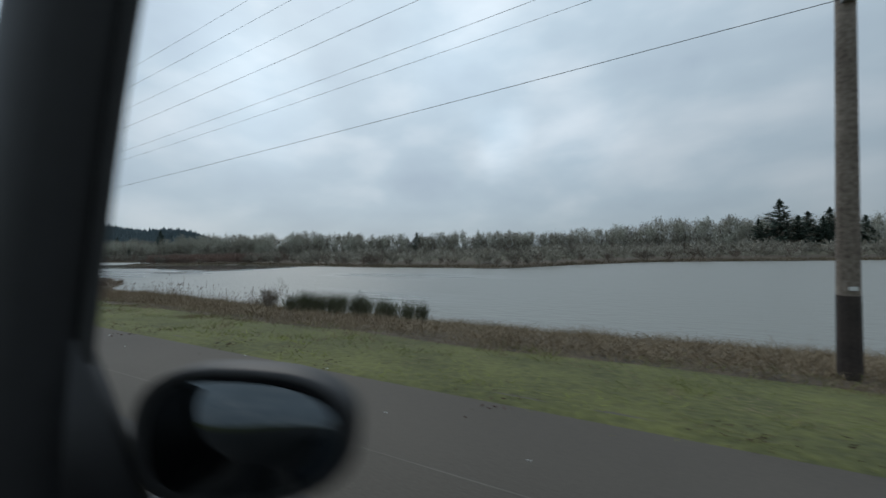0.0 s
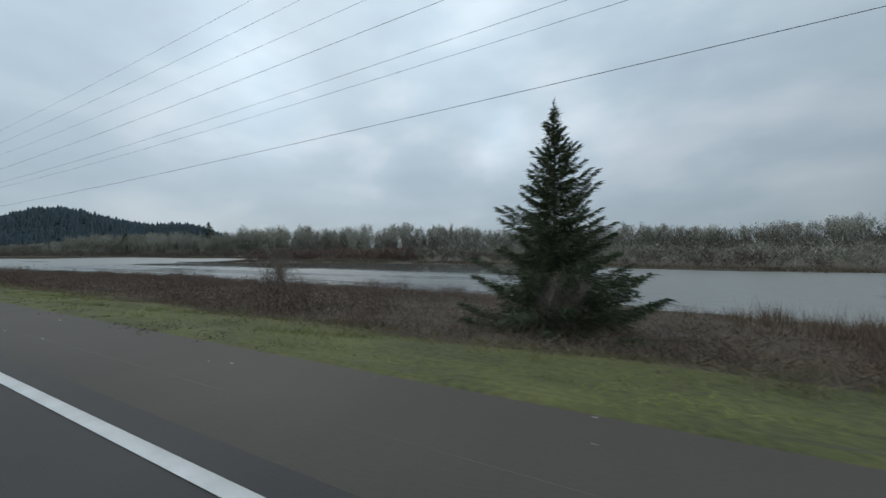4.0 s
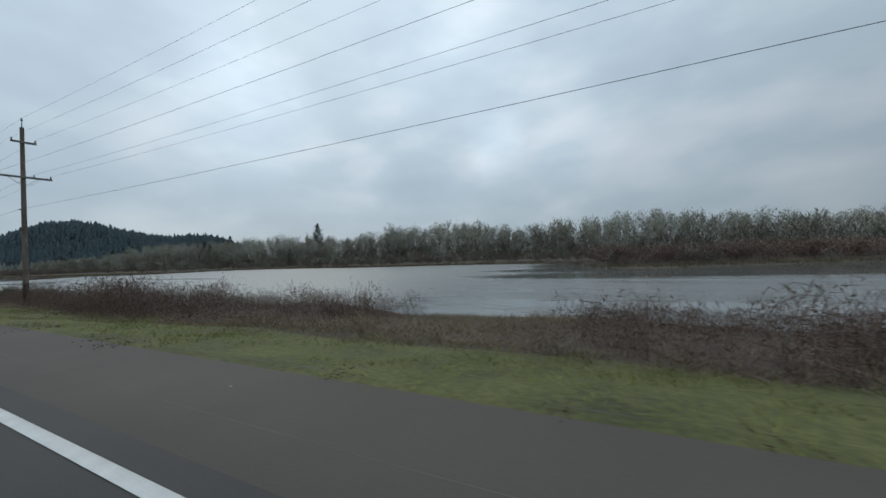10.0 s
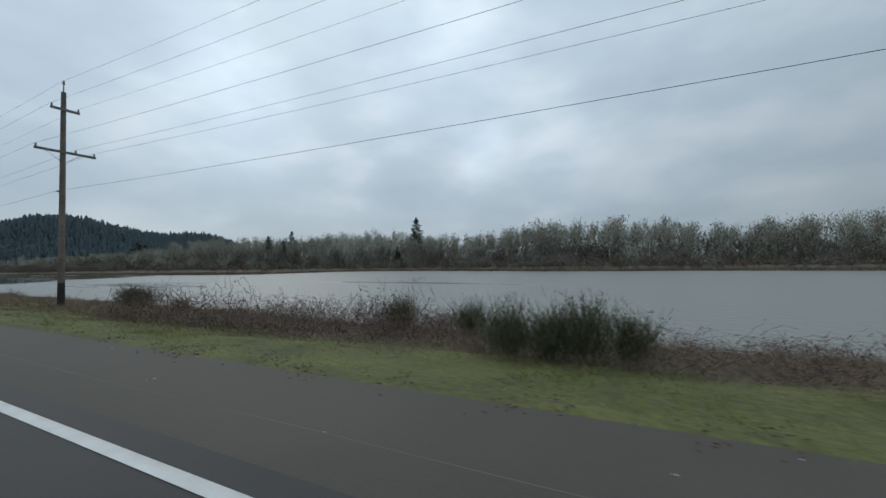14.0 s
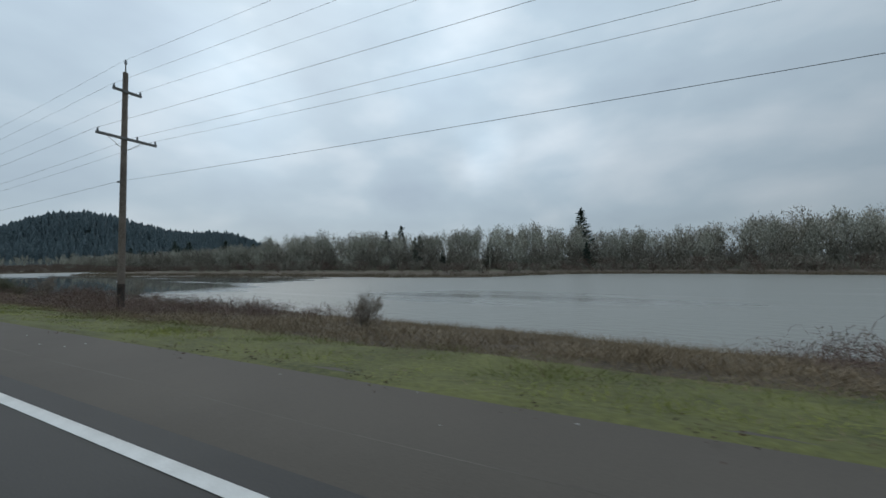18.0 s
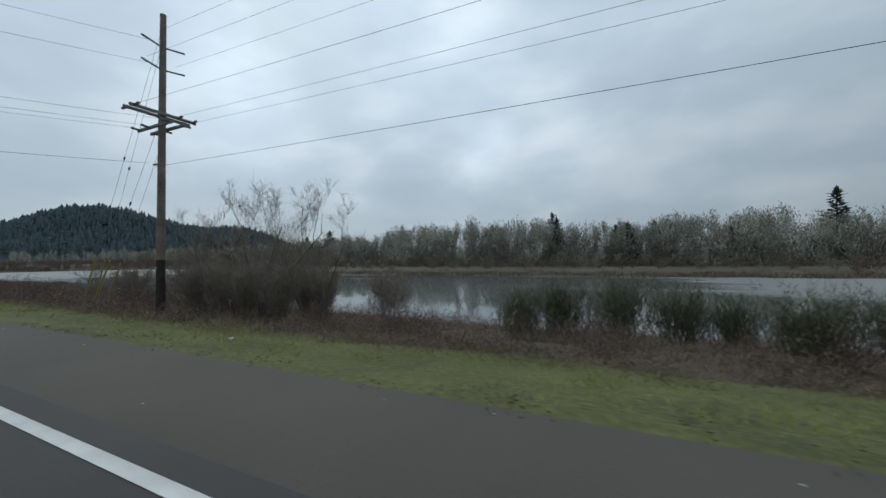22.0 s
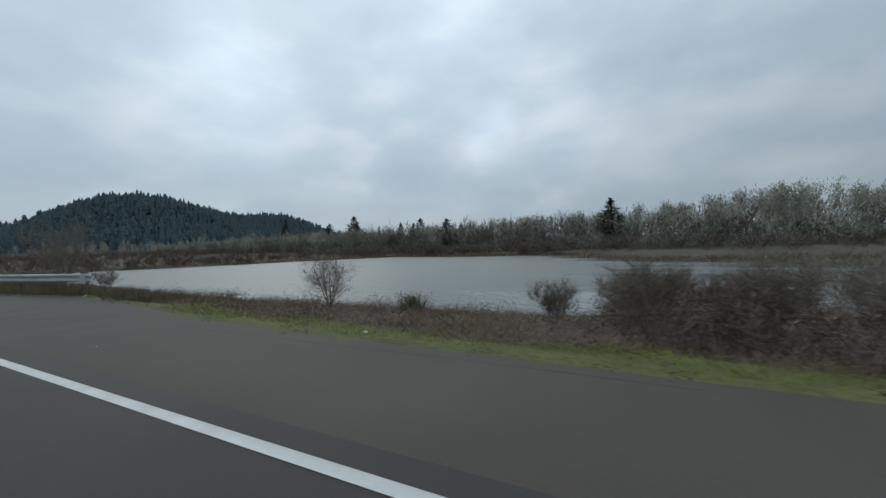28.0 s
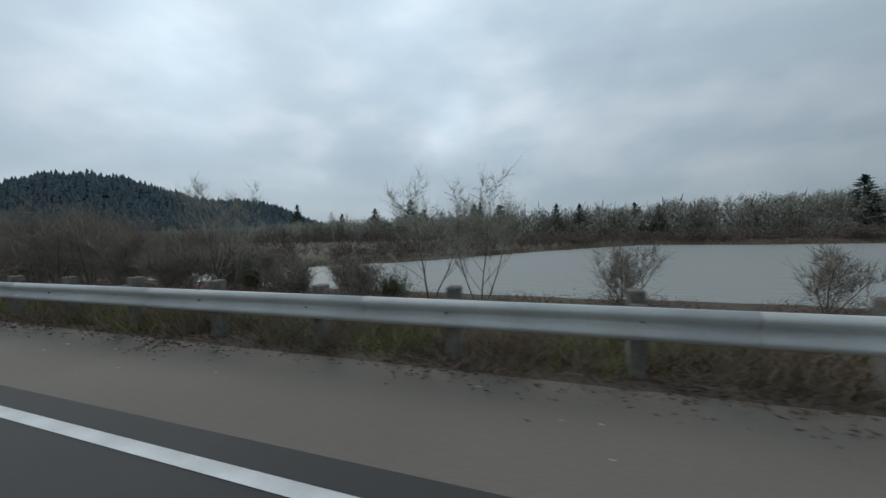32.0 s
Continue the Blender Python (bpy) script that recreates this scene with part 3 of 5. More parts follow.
strip("road", -1400, 700, 20, lambda x: 0 * x - 9, lambda x: 0 * x + 0.32, 0.0, M_ASPHALT, "dark asphalt traffic lane of a country highway")
strip("pavement", -900, 500, 0.35, lambda x: 0 * x + 0.32, lambda x: along(EDGE, x), -0.004, M_SHOULDER, "worn grey asphalt shoulder beside the lane", wob=0.05)
strip("road_line", -1400, 700, 20, lambda x: 0 * x - 0.06, lambda x: 0 * x + 0.06, 0.004, M_LINE, "solid white edge line painted on asphalt", 0.003)

strip("road_seam", -624, -588, 1.0, lambda x: 0 * x + 2.28 + 0.03 * np.sin(x * 0.7), lambda x: 0 * x + 2.305 + 0.03 * np.sin(x * 0.7) + 0.012 * np.sin(x * 2.9), -0.0032, M_ASPHALT, "dark joint between old and widened shoulder asphalt", 0.002)

strip("road_seam", -430, 10, 1.0, lambda x: 0 * x + 0.9 + 0.04 * np.sin(x * 0.13) + 0.012 * np.sin(x * 1.1), lambda x: 0 * x + 0.913 + 0.04 * np.sin(x * 0.13) + 0.012 * np.sin(x * 1.1) + 0.005 * np.sin(x * 3.7), -0.0032, M_GRITSEAM, "thin pale joint along the asphalt shoulder", 0.002)
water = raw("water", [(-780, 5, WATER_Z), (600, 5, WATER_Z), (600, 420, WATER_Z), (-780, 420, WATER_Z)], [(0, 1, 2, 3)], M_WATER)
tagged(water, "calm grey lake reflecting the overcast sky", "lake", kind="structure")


# ---------------------------------------------------------------- hill and far woods
def hill_height(x, y):
    h = 0
    for px, py, sx, sy, top in ((-1470, 372, 170, 120, 92), (-1420, 560, 150, 150, 72), (-1385, 700, 130, 105, 66), (-1700, 330, 260, 150, 78), (-1330, 430, 110, 100, 26), (-2100, 500, 400, 250, 60)):
        h = h + 0.76 * top * np.exp(-((x - px) / sx) ** 2 - ((y - py) / sy) ** 2) * (1 if top > 50 else 0.8)
    return h - 4


def build_hill():
    xs, ys = np.arange(-3000, -1000, 25.0), np.arange(20, 1500, 25.0)
    X, Y = np.meshgrid(xs, ys)
    Z = hill_height(X, Y)
    v = np.stack([X, Y, Z], -1).reshape(-1, 3)
    n = len(xs)
    i = np.arange((len(ys) - 1) * n).reshape(len(ys) - 1, n)[:, :-1].ravel()
    ob = raw("hill", v, np.stack([i, i + 1, i + 1 + n, i + n], 1), M_HILL, smooth=True)
    tagged(ob, "low hill behind the lake under dark conifers", "hill", kind="structure")
    protos = [hill_fir(s) for s in range(6)]
    spots = []
    r = np.random.default_rng(3)
    while len(spots) < 7500:
        x, y = (r.uniform(-1600, -1080), r.uniform(60, 800)) if len(spots) < 6800 else (r.uniform(-2300, -1500), r.uniform(60, 1000))
        h = hill_height(x, y)
        if h < 6 + r.random() * 14:
            continue
        s = r.uniform(9, 17) + 9 * r.random() ** 4
        spots.append((r.integers(6), x, y, h - 0.5, r.random() * 6.28, s * 1.6, s))
    ob = raw("hillside_forest", *stack(protos, spots), M_HAZEFIR)
    tagged(ob, "dense dark conifer forest covering the hill, distance haze painted into its colour", "forest", kind="stuff")


build_hill()


def tree_line(x):
    """Front of the far woods."""
    return np.interp(x, [-1100, -900, -760, -700, -640, -600, -480, -390, -300, -235, -170, -110, -60, 60, 200, 420], [230, 190, 150, 130, 128, 128, 130, 142, 146, 146, 150, 160, 190, 200, 210, 220])


def build_woods():
    r = np.random.default_rng(11)
    protos = [far_tree(100 + k, k % 3) for k in range(12)]
    for m, n, deep, tall, label in ((M_LICHEN, 540, 10, 0.88, "bare grey-green lichened cottonwoods along the far shore"), (M_LICHEN2, 420, 26, 0.96, "bare brownish deciduous trees behind the shore trees"),
                                    (M_LICHEN2, 500, 36, 0.97, "pale bare crowns of the woods behind the far shore")):
        spots = []
        for k in range(n):
            x = 420 - (k + r.random()) * (1400 / n) + r.normal() * 4
            y = tree_line(x) + abs(r.normal()) * deep + (deep - 9) * 0.5
            if abs(x + 589) < 5 and y < 141:
                y += 14
            h = tall * r.uniform(15.6, 19.4) * (0.92 + 0.10 * math.sin(x * 0.021) + 0.08 * math.sin(x * 0.057)) * float(np.interp(x, [-720, -600, -560, -470, -400, -320, -260, -220, -150, -60], [0.70, 0.84, 0.90, 1.03, 1.12, 1.08, 0.94, 0.85, 0.84, 0.88]))
            spots.append((r.integers(12), x, y, WATER_Z + 0.7, r.random() * 6.28, h * r.uniform(1.0, 1.5), h))
        tagged(raw("far_woods", *stack(protos, spots), m), label, "woods", kind="stuff")
    shrubs = []
    for k in range(6):
        q = np.random.default_rng(300 + k)
        _t, bo, tips = grow(300 + k, 1.0, 0.8, 1, 6, 0.05, 0.5, 0.012, 0.2, stems=4, seg=1)
        a, b = (np.array([u[e] for u in bo]) for e in range(2))
        shrubs.append(join(slivers(a, b, np.full(len(a), 0.012), q), sprays(np.concatenate([[p * 0.5 + e * 0.5, e] for p, e, l in tips]), 2, 0.09, 0.2, 0.036, q, 0.6), twigs(tips, 2, 0.2, 0.02, q)))
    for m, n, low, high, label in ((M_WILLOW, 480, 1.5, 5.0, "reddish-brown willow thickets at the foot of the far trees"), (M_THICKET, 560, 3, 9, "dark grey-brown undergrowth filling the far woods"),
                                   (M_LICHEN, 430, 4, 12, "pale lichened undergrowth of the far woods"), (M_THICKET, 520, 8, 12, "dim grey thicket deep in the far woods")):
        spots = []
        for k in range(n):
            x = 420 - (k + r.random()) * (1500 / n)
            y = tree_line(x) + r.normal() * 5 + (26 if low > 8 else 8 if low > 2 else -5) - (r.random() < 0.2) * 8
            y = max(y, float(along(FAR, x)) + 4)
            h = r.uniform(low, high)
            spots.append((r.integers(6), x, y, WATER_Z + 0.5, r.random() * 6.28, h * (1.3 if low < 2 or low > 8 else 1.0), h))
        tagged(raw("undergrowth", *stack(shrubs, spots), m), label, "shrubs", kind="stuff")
    # willows in the marsh that closes the lake, towards the hill
    xs, ys = r.uniform(-1050, -733, 480), r.uniform(14, 200, 480)
    zs, hs = land(xs, ys) - 0.1, r.uniform(1.8, 5.0, 480)
    spots = [(r.integers(6), x, y, z, r.random() * 6.28, h * 1.4, h) for x, y, z, h in zip(xs, ys, zs, hs)]
    tagged(raw("undergrowth", *stack(shrubs, spots), M_WILLOW), "reddish willow scrub in the marsh beyond the lake", "shrubs", kind="stuff")
    spots = []
    for _ in range(330):
        x = r.uniform(-740, -600)
        y = float(along(FAR, x)) + 3 + abs(r.normal()) * 18
        h = r.uniform(1.2, 3.4)
        spots.append((r.integers(6), x, y, WATER_Z + 0.2, r.random() * 6.28, h * 1.5, h))
    tagged(raw("undergrowth", *stack(shrubs, spots), M_WILLOW), "reddish-brown brush along the closing shore", "shrubs", kind="stuff")
    spots = [(r.integers(12), r.uniform(-1250, -760), r.uniform(130, 430), -2.4, r.random() * 6.28, h * r.uniform(0.7, 1.1), h) for h in r.uniform(9, 16, 230)]
    tagged(raw("far_woods", *stack(protos, spots), M_LICHEN), "pale bare trees below the wooded hill", "woods", kind="stuff")
    spots = []
    for _ in range(170):
        x = r.uniform(-216, -146)
        y = float(along(FAR, x)) + 8 + abs(r.normal()) * 9
        h = r.uniform(2.4, 4.6)
        spots.append((r.integers(6), x, y, WATER_Z + 0.3, r.random() * 6.28, h * 1.3, h))
    tagged(raw("undergrowth", *stack(shrubs, spots), M_REDWILLOW), "russet willow thicket on the marshy point", "shrubs", kind="stuff")
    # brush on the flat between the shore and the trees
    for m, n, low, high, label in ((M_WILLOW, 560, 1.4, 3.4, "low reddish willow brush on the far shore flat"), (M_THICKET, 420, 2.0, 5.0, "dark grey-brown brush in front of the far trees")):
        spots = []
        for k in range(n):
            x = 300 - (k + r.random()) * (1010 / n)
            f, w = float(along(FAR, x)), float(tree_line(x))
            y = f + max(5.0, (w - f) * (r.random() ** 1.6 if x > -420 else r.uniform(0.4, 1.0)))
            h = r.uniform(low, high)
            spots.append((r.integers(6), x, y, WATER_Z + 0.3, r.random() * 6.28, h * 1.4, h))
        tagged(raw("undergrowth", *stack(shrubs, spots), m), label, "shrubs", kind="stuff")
    spots = []
    for k in range(300):
        x = 130 - (k + r.random()) * (270 / 300)
        f, w = float(along(FAR, x)), float(tree_line(x))
        h = r.uniform(2.2, 5.5)
        spots.append((r.integers(6), x, f + 5 + (w - f) * r.random() ** 1.3, WATER_Z + 0.3, r.random() * 6.28, h * 1.5, h))
    tagged(raw("undergrowth", *stack(shrubs, spots), M_LICHEN2), "grey-brown brush covering the far flat", "shrubs", kind="stuff")
    # dry grass rim along the far shore
    rims = [tuft(400 + k, 26, 0.9, 0.8, 0.11, 0.4) for k in range(5)]
    spots = []
    for x in np.arange(-720, 420, 0.9):
        f = float(along(FAR, x))
        for _ in range(2 if x > -410 else 4):
            y = f + abs(r.normal()) * (3 if x > -410 else 8)
            spots.append((r.integers(5), x + r.normal(), y, WATER_Z + 0.05, r.random() * 6.28, r.uniform(0.8, 1.6), r.uniform(0.6, 1.4)))
    tagged(raw("marsh_grass", *stack(rims, spots), M_SEDGE), "tan dry grass along the far shore", "grass", kind="stuff")


build_woods()

FIRS = [far_fir(500 + s) for s in range(4)]
for n, (x, y, top, wide) in enumerate([(-386.3, 169, 23.6, 1.2), (-589, 139, 14.8, 1.7), (57, 196, 19.0, 1.5), (66, 197, 13.5, 1.4), (72, 196, 14.5, 1.3), (77, 198, 15.0, 1.4), (50, 196, 11.5, 1.2), (62, 194, 12, 1.5), (69, 193, 11, 1.5), (82, 196, 11, 1.3),
                                      (-478.4, 150, 16.4, 1.25), (-483, 172, 21.0, 1.0), (-442, 168, 15.0, 1.1), (-383, 144, 7.4, 1.0), (-453, 139, 12.4, 1.2), (-457, 142, 12, 0.8), (-440, 136, 5.5, 1.4), (-422, 146, 10, 1.0), (-105, 168, 11, 1.4),
                                      (-651, 131, 9.4, 1.2), (-676, 136, 10.6, 1.2), (-668, 134, 10.0, 1.3), (-706, 142, 13.4, 1.0), (-735, 152, 12.2, 1.3), (-644, 131, 8.4, 1.2), (-773, 221, 23.6, 1.7), (-805, 228, 19.6, 1.7), (-724, 290, 22, 2.2), (-741, 271, 22.3, 2.0), (-752, 225, 15, 1.0),
                                      (-930, 290, 33, 1.1), (-905, 330, 24, 1.3), (-860, 320, 15, 1.2)]):
    v, f = FIRS[n % 4]
    h = top + 2.6
    t = thing("conifer", (x, y, -2.6), "dark green fir standing among bare far-shore trees" if n != 2 else "tall dark fir leading a far-shore clump", "tree", "far shore conifers")
    tagged(raw("crown", v * (h * wide * 1.35, h * wide * 1.35, h), f, M_FARFIR, t), kind="stuff")
    v2, f2 = limbs([((0, 0, 0), (0, 0, h * 0.95), 0.016 * h, 0.003 * h)], 6)
    raw("trunk", v2, f2, M_BARK, t)


# ---------------------------------------------------------------- bank vegetation
# stretches of the bank: from x, to x, cover, height
COVER = [(30, -18, "dry", 0.5), (-18, -36, "weed", 1.1), (-36, -60, "dry", 0.24), (-60, -70, "dry", 0.6), (-70, -80, "red", 0.9), (-80, -92, "mix", 0.45), (-92, -118, "bramble", 0.75),
         (-118, -136, "mix", 0.7), (-136, -166, "red", 0.85), (-166, -180, "mix", 0.45), (-180, -186, "dry", 0.5), (-186, -211, "bramble", 0.9), (-211, -221, "dry", 0.65), (-221, -246, "bramble", 1.1),
         (-246, -262, "bramble", 0.6), (-262, -284, "dry", 0.55), (-284, -297, "mix", 0.6), (-297, -309, "bramble", 0.9), (-309, -344, "dry", 0.5), (-344, -352, "reed", 0.55), (-352, -363, "mix", 0.5), (-363, -371, "bramble", 0.7), (-371, -392, "dry", 0.55), (-392, -410, "bramble", 0.7),
         (-410, -424, "dry", 0.6), (-424, -436, "bramble", 1.05), (-436, -448, "bramble", 0.7), (-448, -480, "mix", 0.7), (-480, -545, "bramble", 0.8), (-545, -566, "bramble", 0.75), (-566, -588.5, "bramble", 0.75), (-588.5, -604, "mix", 0.42), (-604, -720, "low", 0.35)]


def cover_at(x):
    for a, b, kind, h in COVER:
        if b <= x <= a:
            return kind, h
    return "dry", 0.5


def build_bank():
    r = np.random.default_rng(21)
    grass = [tuft(600 + s, 15, 0.12, 0.085, 0.0085, 0.65) for s in range(8)]
    n = 33000
    x = r.uniform(-600, 14, n)
    y = along(EDGE, x) + r.random(n) ** 0.8 * 4.0 - 0.02
    y = np.where(x < -544, along(EDGE, x) + (y - along(EDGE, x)) * np.interp(x, [-600, -556, -544], [0.3, 0.33, 1.0]), y)
    lush = 0.75 + 0.45 * np.sin(x * 0.9 + y) * np.sin(x * 0.37) + 0.3 * np.sin(x * 2.1 - y * 3)
    spots = np.column_stack([r.integers(0, 8, n), x, y, land(x, y) - 0.01, r.random(n) * 6.28, r.uniform(0.9, 1.7, n), r.uniform(0.5, 1.3, n) * np.maximum(0.35, lush)])
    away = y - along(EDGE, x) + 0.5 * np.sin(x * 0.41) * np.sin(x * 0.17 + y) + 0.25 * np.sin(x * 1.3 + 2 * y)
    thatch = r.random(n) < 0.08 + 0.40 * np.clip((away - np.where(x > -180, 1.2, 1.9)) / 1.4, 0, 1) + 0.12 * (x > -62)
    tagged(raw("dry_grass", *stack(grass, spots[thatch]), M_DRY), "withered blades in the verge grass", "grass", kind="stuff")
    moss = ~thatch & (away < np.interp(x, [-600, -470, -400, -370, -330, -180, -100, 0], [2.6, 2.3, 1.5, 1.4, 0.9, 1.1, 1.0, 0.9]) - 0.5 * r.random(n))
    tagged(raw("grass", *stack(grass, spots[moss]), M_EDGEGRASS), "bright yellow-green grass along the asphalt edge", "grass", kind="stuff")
    spots = spots[~thatch & ~moss]
    tagged(raw("grass", *stack(grass, spots), M_GRASS), "short green mossy verge grass", "grass", kind="stuff")

    dry = [tuft(620 + s, 42, 0.21, 0.85, 0.011, 0.3) for s in range(6)]
    flop = [tuft(630 + s, 27, 0.23, 0.36, 0.012, 0.8) for s in range(5)]
    reed = [tuft(640 + s, 60, 0.18, 1.15, 0.013, 0.16) for s in range(5)]
    weed = [tuft(650 + s, 18, 0.22, 1.15, 0.010, 0.15, True) for s in range(5)]
    bram = [bramble(700 + s) for s in range(8)]
    out = {k: [] for k in ("dry", "reed", "weed", "cane", "flop", "under")}
    for x in np.arange(-716, 26, 0.42):
        kind, low_h = cover_at(x)
        e, s = float(along(EDGE, x)), float(along(NEAR, x))
        if kind == "low":
            continue
        front = e + (3.1 if kind in ("bramble", "mix") else 3.5) * float(np.interp(x, [-600, -556, -544, -530, -488, -478], [0.34, 0.37, 0.72, 0.78, 0.78, 1.0])) + 0.4 * math.sin(x * 0.23) + (0.6 if x > -120 else 0)
        depth = s - 0.6 - front
        for _ in range(6):
            y = front + r.random() ** 1.6 * depth
            xx = x + r.normal() * 0.3
            z = float(land(xx, y)) - 0.02
            a = r.random() * 6.28
            q = r.random()
            h = low_h * (0.92 + 0.42 * math.sin(xx * 0.93 + y * 0.7) * math.sin(xx * 0.37 - y * 0.9 + 1))
            if kind == "bramble":
                if q < 0.55:
                    out["cane"].append((r.integers(8), xx, y, z, a, r.uniform(0.8, 1.25), h * r.uniform(0.7, 1.35)))
                elif q < 0.7:
                    out["flop"].append((r.integers(5), xx, y, z, a, 1.2, r.uniform(0.6, 1.3)))
            elif kind == "mix":
                if q < 0.28:
                    out["cane"].append((r.integers(8), xx, y, z, a, r.uniform(0.7, 1.1), h * r.uniform(0.6, 1.3)))
                elif q < 0.6:
                    out["dry"].append((r.integers(6), xx, y, z, a, 1.2, h * r.uniform(0.6, 1.3)))
                else:
                    out["flop"].append((r.integers(5), xx, y, z, a, 1.3, r.uniform(0.6, 1.3)))
            elif kind in ("red", "reed"):
                if q < (0.75 if kind == "red" else 0.45):
                    out["reed"].append((r.integers(5), xx, y, z, a, r.uniform(1.0, 1.7), h * r.uniform(0.6, 1.15)))
                else:
                    out["flop"].append((r.integers(5), xx, y, z, a, 1.3, r.uniform(0.8, 1.6)))
            else:
                if kind == "weed" and q < 0.3:
                    out["weed"].append((r.integers(5), xx, y, z, a, 1.0, h * r.uniform(0.7, 1.2)))
                elif q < 0.7:
                    out["dry"].append((r.integers(6), xx, y, z, a, r.uniform(0.9, 1.6), h * r.uniform(0.5, 1.2)))
                else:
                    out["flop"].append((r.integers(5), xx, y, z, a, 1.4, r.uniform(0.7, 1.5)))
        for _ in range(8):  # low dead cover on the bank
            y = front + r.random() ** 1.4 * max(depth, 0.5)
            xx = x + r.uniform(-0.25, 0.25)
            key = "under" if kind in ("bramble", "red", "mix") and r.random() < (0.75 if x > -480 else 0.45) else "flop"
            out[key].append((r.integers(5), xx, y, float(land(xx, y)) - 0.02, r.random() * 6.28, r.uniform(1.1, 1.7), r.uniform(0.5, 1.2)))
        for _ in range(2):  # pale thatch between verge and brush
            y = front - 0.2 + r.normal() * 0.5
            out["flop"].append((r.integers(5), x, y, float(land(x, y)) - 0.02, r.random() * 6.28, 1.0, r.uniform(0.3, 0.8)))
    print("bank", {k: len(v) for k, v in out.items()})
    for key, protos, m, name, label, cat in (("dry", dry, M_DRY, "dry_grass", "tall tan dry grass on the lake bank", "grass"), ("flop", flop, M_DRY, "dry_grass", "flattened pale dead grass on the bank", "grass"),
                                             ("under", flop, M_UNDER, "dead_stems", "matted reddish-brown dead stems under the brambles", "stems"),
                                             ("reed", reed, M_REED, "dead_reeds", "upright brown dead reeds on the bank", "reeds"), ("weed", weed, M_REED, "dead_weeds", "dead weed stalks with dark seed heads", "weeds"),
                                             ("cane", [b[0] for b in bram], M_CANE, "bramble_thicket", "tangled leafless reddish bramble canes on the bank", "brambles"),
                                             ("cane", [b[1] for b in bram], M_BLEAF, "bramble_leaves", "withered dull green leaves on the brambles", "leaves")):
        if out[key]:
            tagged(raw(name, *stack(protos, out[key]), m), label, cat, kind="stuff")


build_bank()


# ---------------------------------------------------------------- shrubs and trees near the road
def rush_clump(seed, x, y, h, wide):
    """A dense stand of upright dead rushes with a few bent stalks."""
    r = np.random.default_rng(seed)
    t = thing("rush_clump", (x, y, float(land(x, y)) - 0.03), "dense clump of upright brown dead rushes", "rushes", "rush clumps on the bank")
    n = int(420 * wide)
    a = np.column_stack([r.uniform(-0.5, 0.5, n) * wide + r.normal(size=n) * 0.08, r.normal(size=n) * 0.28, np.zeros(n)])
    tall = h * (1.0 - 0.55 * np.abs(a[:, 0] / wide) ** 2) * r.uniform(0.5, 1.12, n)
    lean = np.column_stack([r.normal(size=n) * 0.10 + a[:, 0] * 0.12, r.normal(size=n) * 0.10, np.ones(n)])
    tagged(raw("stalk_clump", *slivers(a, a + lean * tall[:, None], np.full(n, 0.014), r), M_REED, t), kind="stuff")
    m = n // 6
    b = np.column_stack([r.uniform(-0.6, 0.6, m) * wide, r.normal(size=m) * 0.4, r.uniform(0, 0.15, m)])
    tagged(raw("bent_stalk_clump", *slivers(b, b + r.normal(size=(m, 3)) * (0.25, 0.25, 0.05), np.full(m, 0.016), r), M_DRY, t, label="bent pale stalks at the foot"), kind="stuff")


for n, (x, y, h, w) in enumerate([(-52.3, 8.2, 0.85, 2.0), (-48.8, 8.2, 0.8, 1.3), (-47.4, 8.3, 0.95, 1.2), (-46.2, 8.5, 0.9, 1.2), (-43.9, 7.8, 1.0, 1.4), (-41.4, 8.7, 0.95, 1.3), (-38.8, 9.2, 1.0, 1.3), (-37.4, 9.0, 1.1, 1.5),
                                 (-35.2, 9.4, 1.05, 1.6), (-33.4, 9.2, 1.0, 1.4), (-69.5, 21.5, 0.8, 2.4), (-66.5, 19.6, 0.8, 2.0), (-72.5, 22.6, 0.7, 2.2), (-62.0, 14.5, 0.8, 1.6)]):
    rush_clump(970 + n, x, y, h, w)

BROOMS = [broom_arrays(800 + s) for s in range(5)]
BROOM_MESH = []


def broom_bush(n, x, y, h, wide=1.0):
    t = thing("broom_bush", (x, y, float(land(x, y)) - 0.03), "dark green upright broom bush on the lake bank", "bush", "broom bushes on the bank", n * 71)
    k = n % 5
    if len(BROOM_MESH) <= k:
        a = raw("stem_clump", *BROOMS[k][0], M_BROOM, t)
        b = tagged(raw("spray", *BROOMS[k][1], M_BROOM, t), kind="stuff")
        tagged(a, kind="stuff")
        BROOM_MESH.append((a.data, b.data))
    else:
        for nm, me in zip(("stem_clump", "spray"), BROOM_MESH[k]):
            o = tagged(new(nm, me), kind="stuff")
            o.parent = t
    full, tall = (1.15, 1.28) if -470 < x < -440 or -259 < x < -243 else (1.15, 1.08)
    t.scale = (h * wide * full, h * wide * full, h * tall)


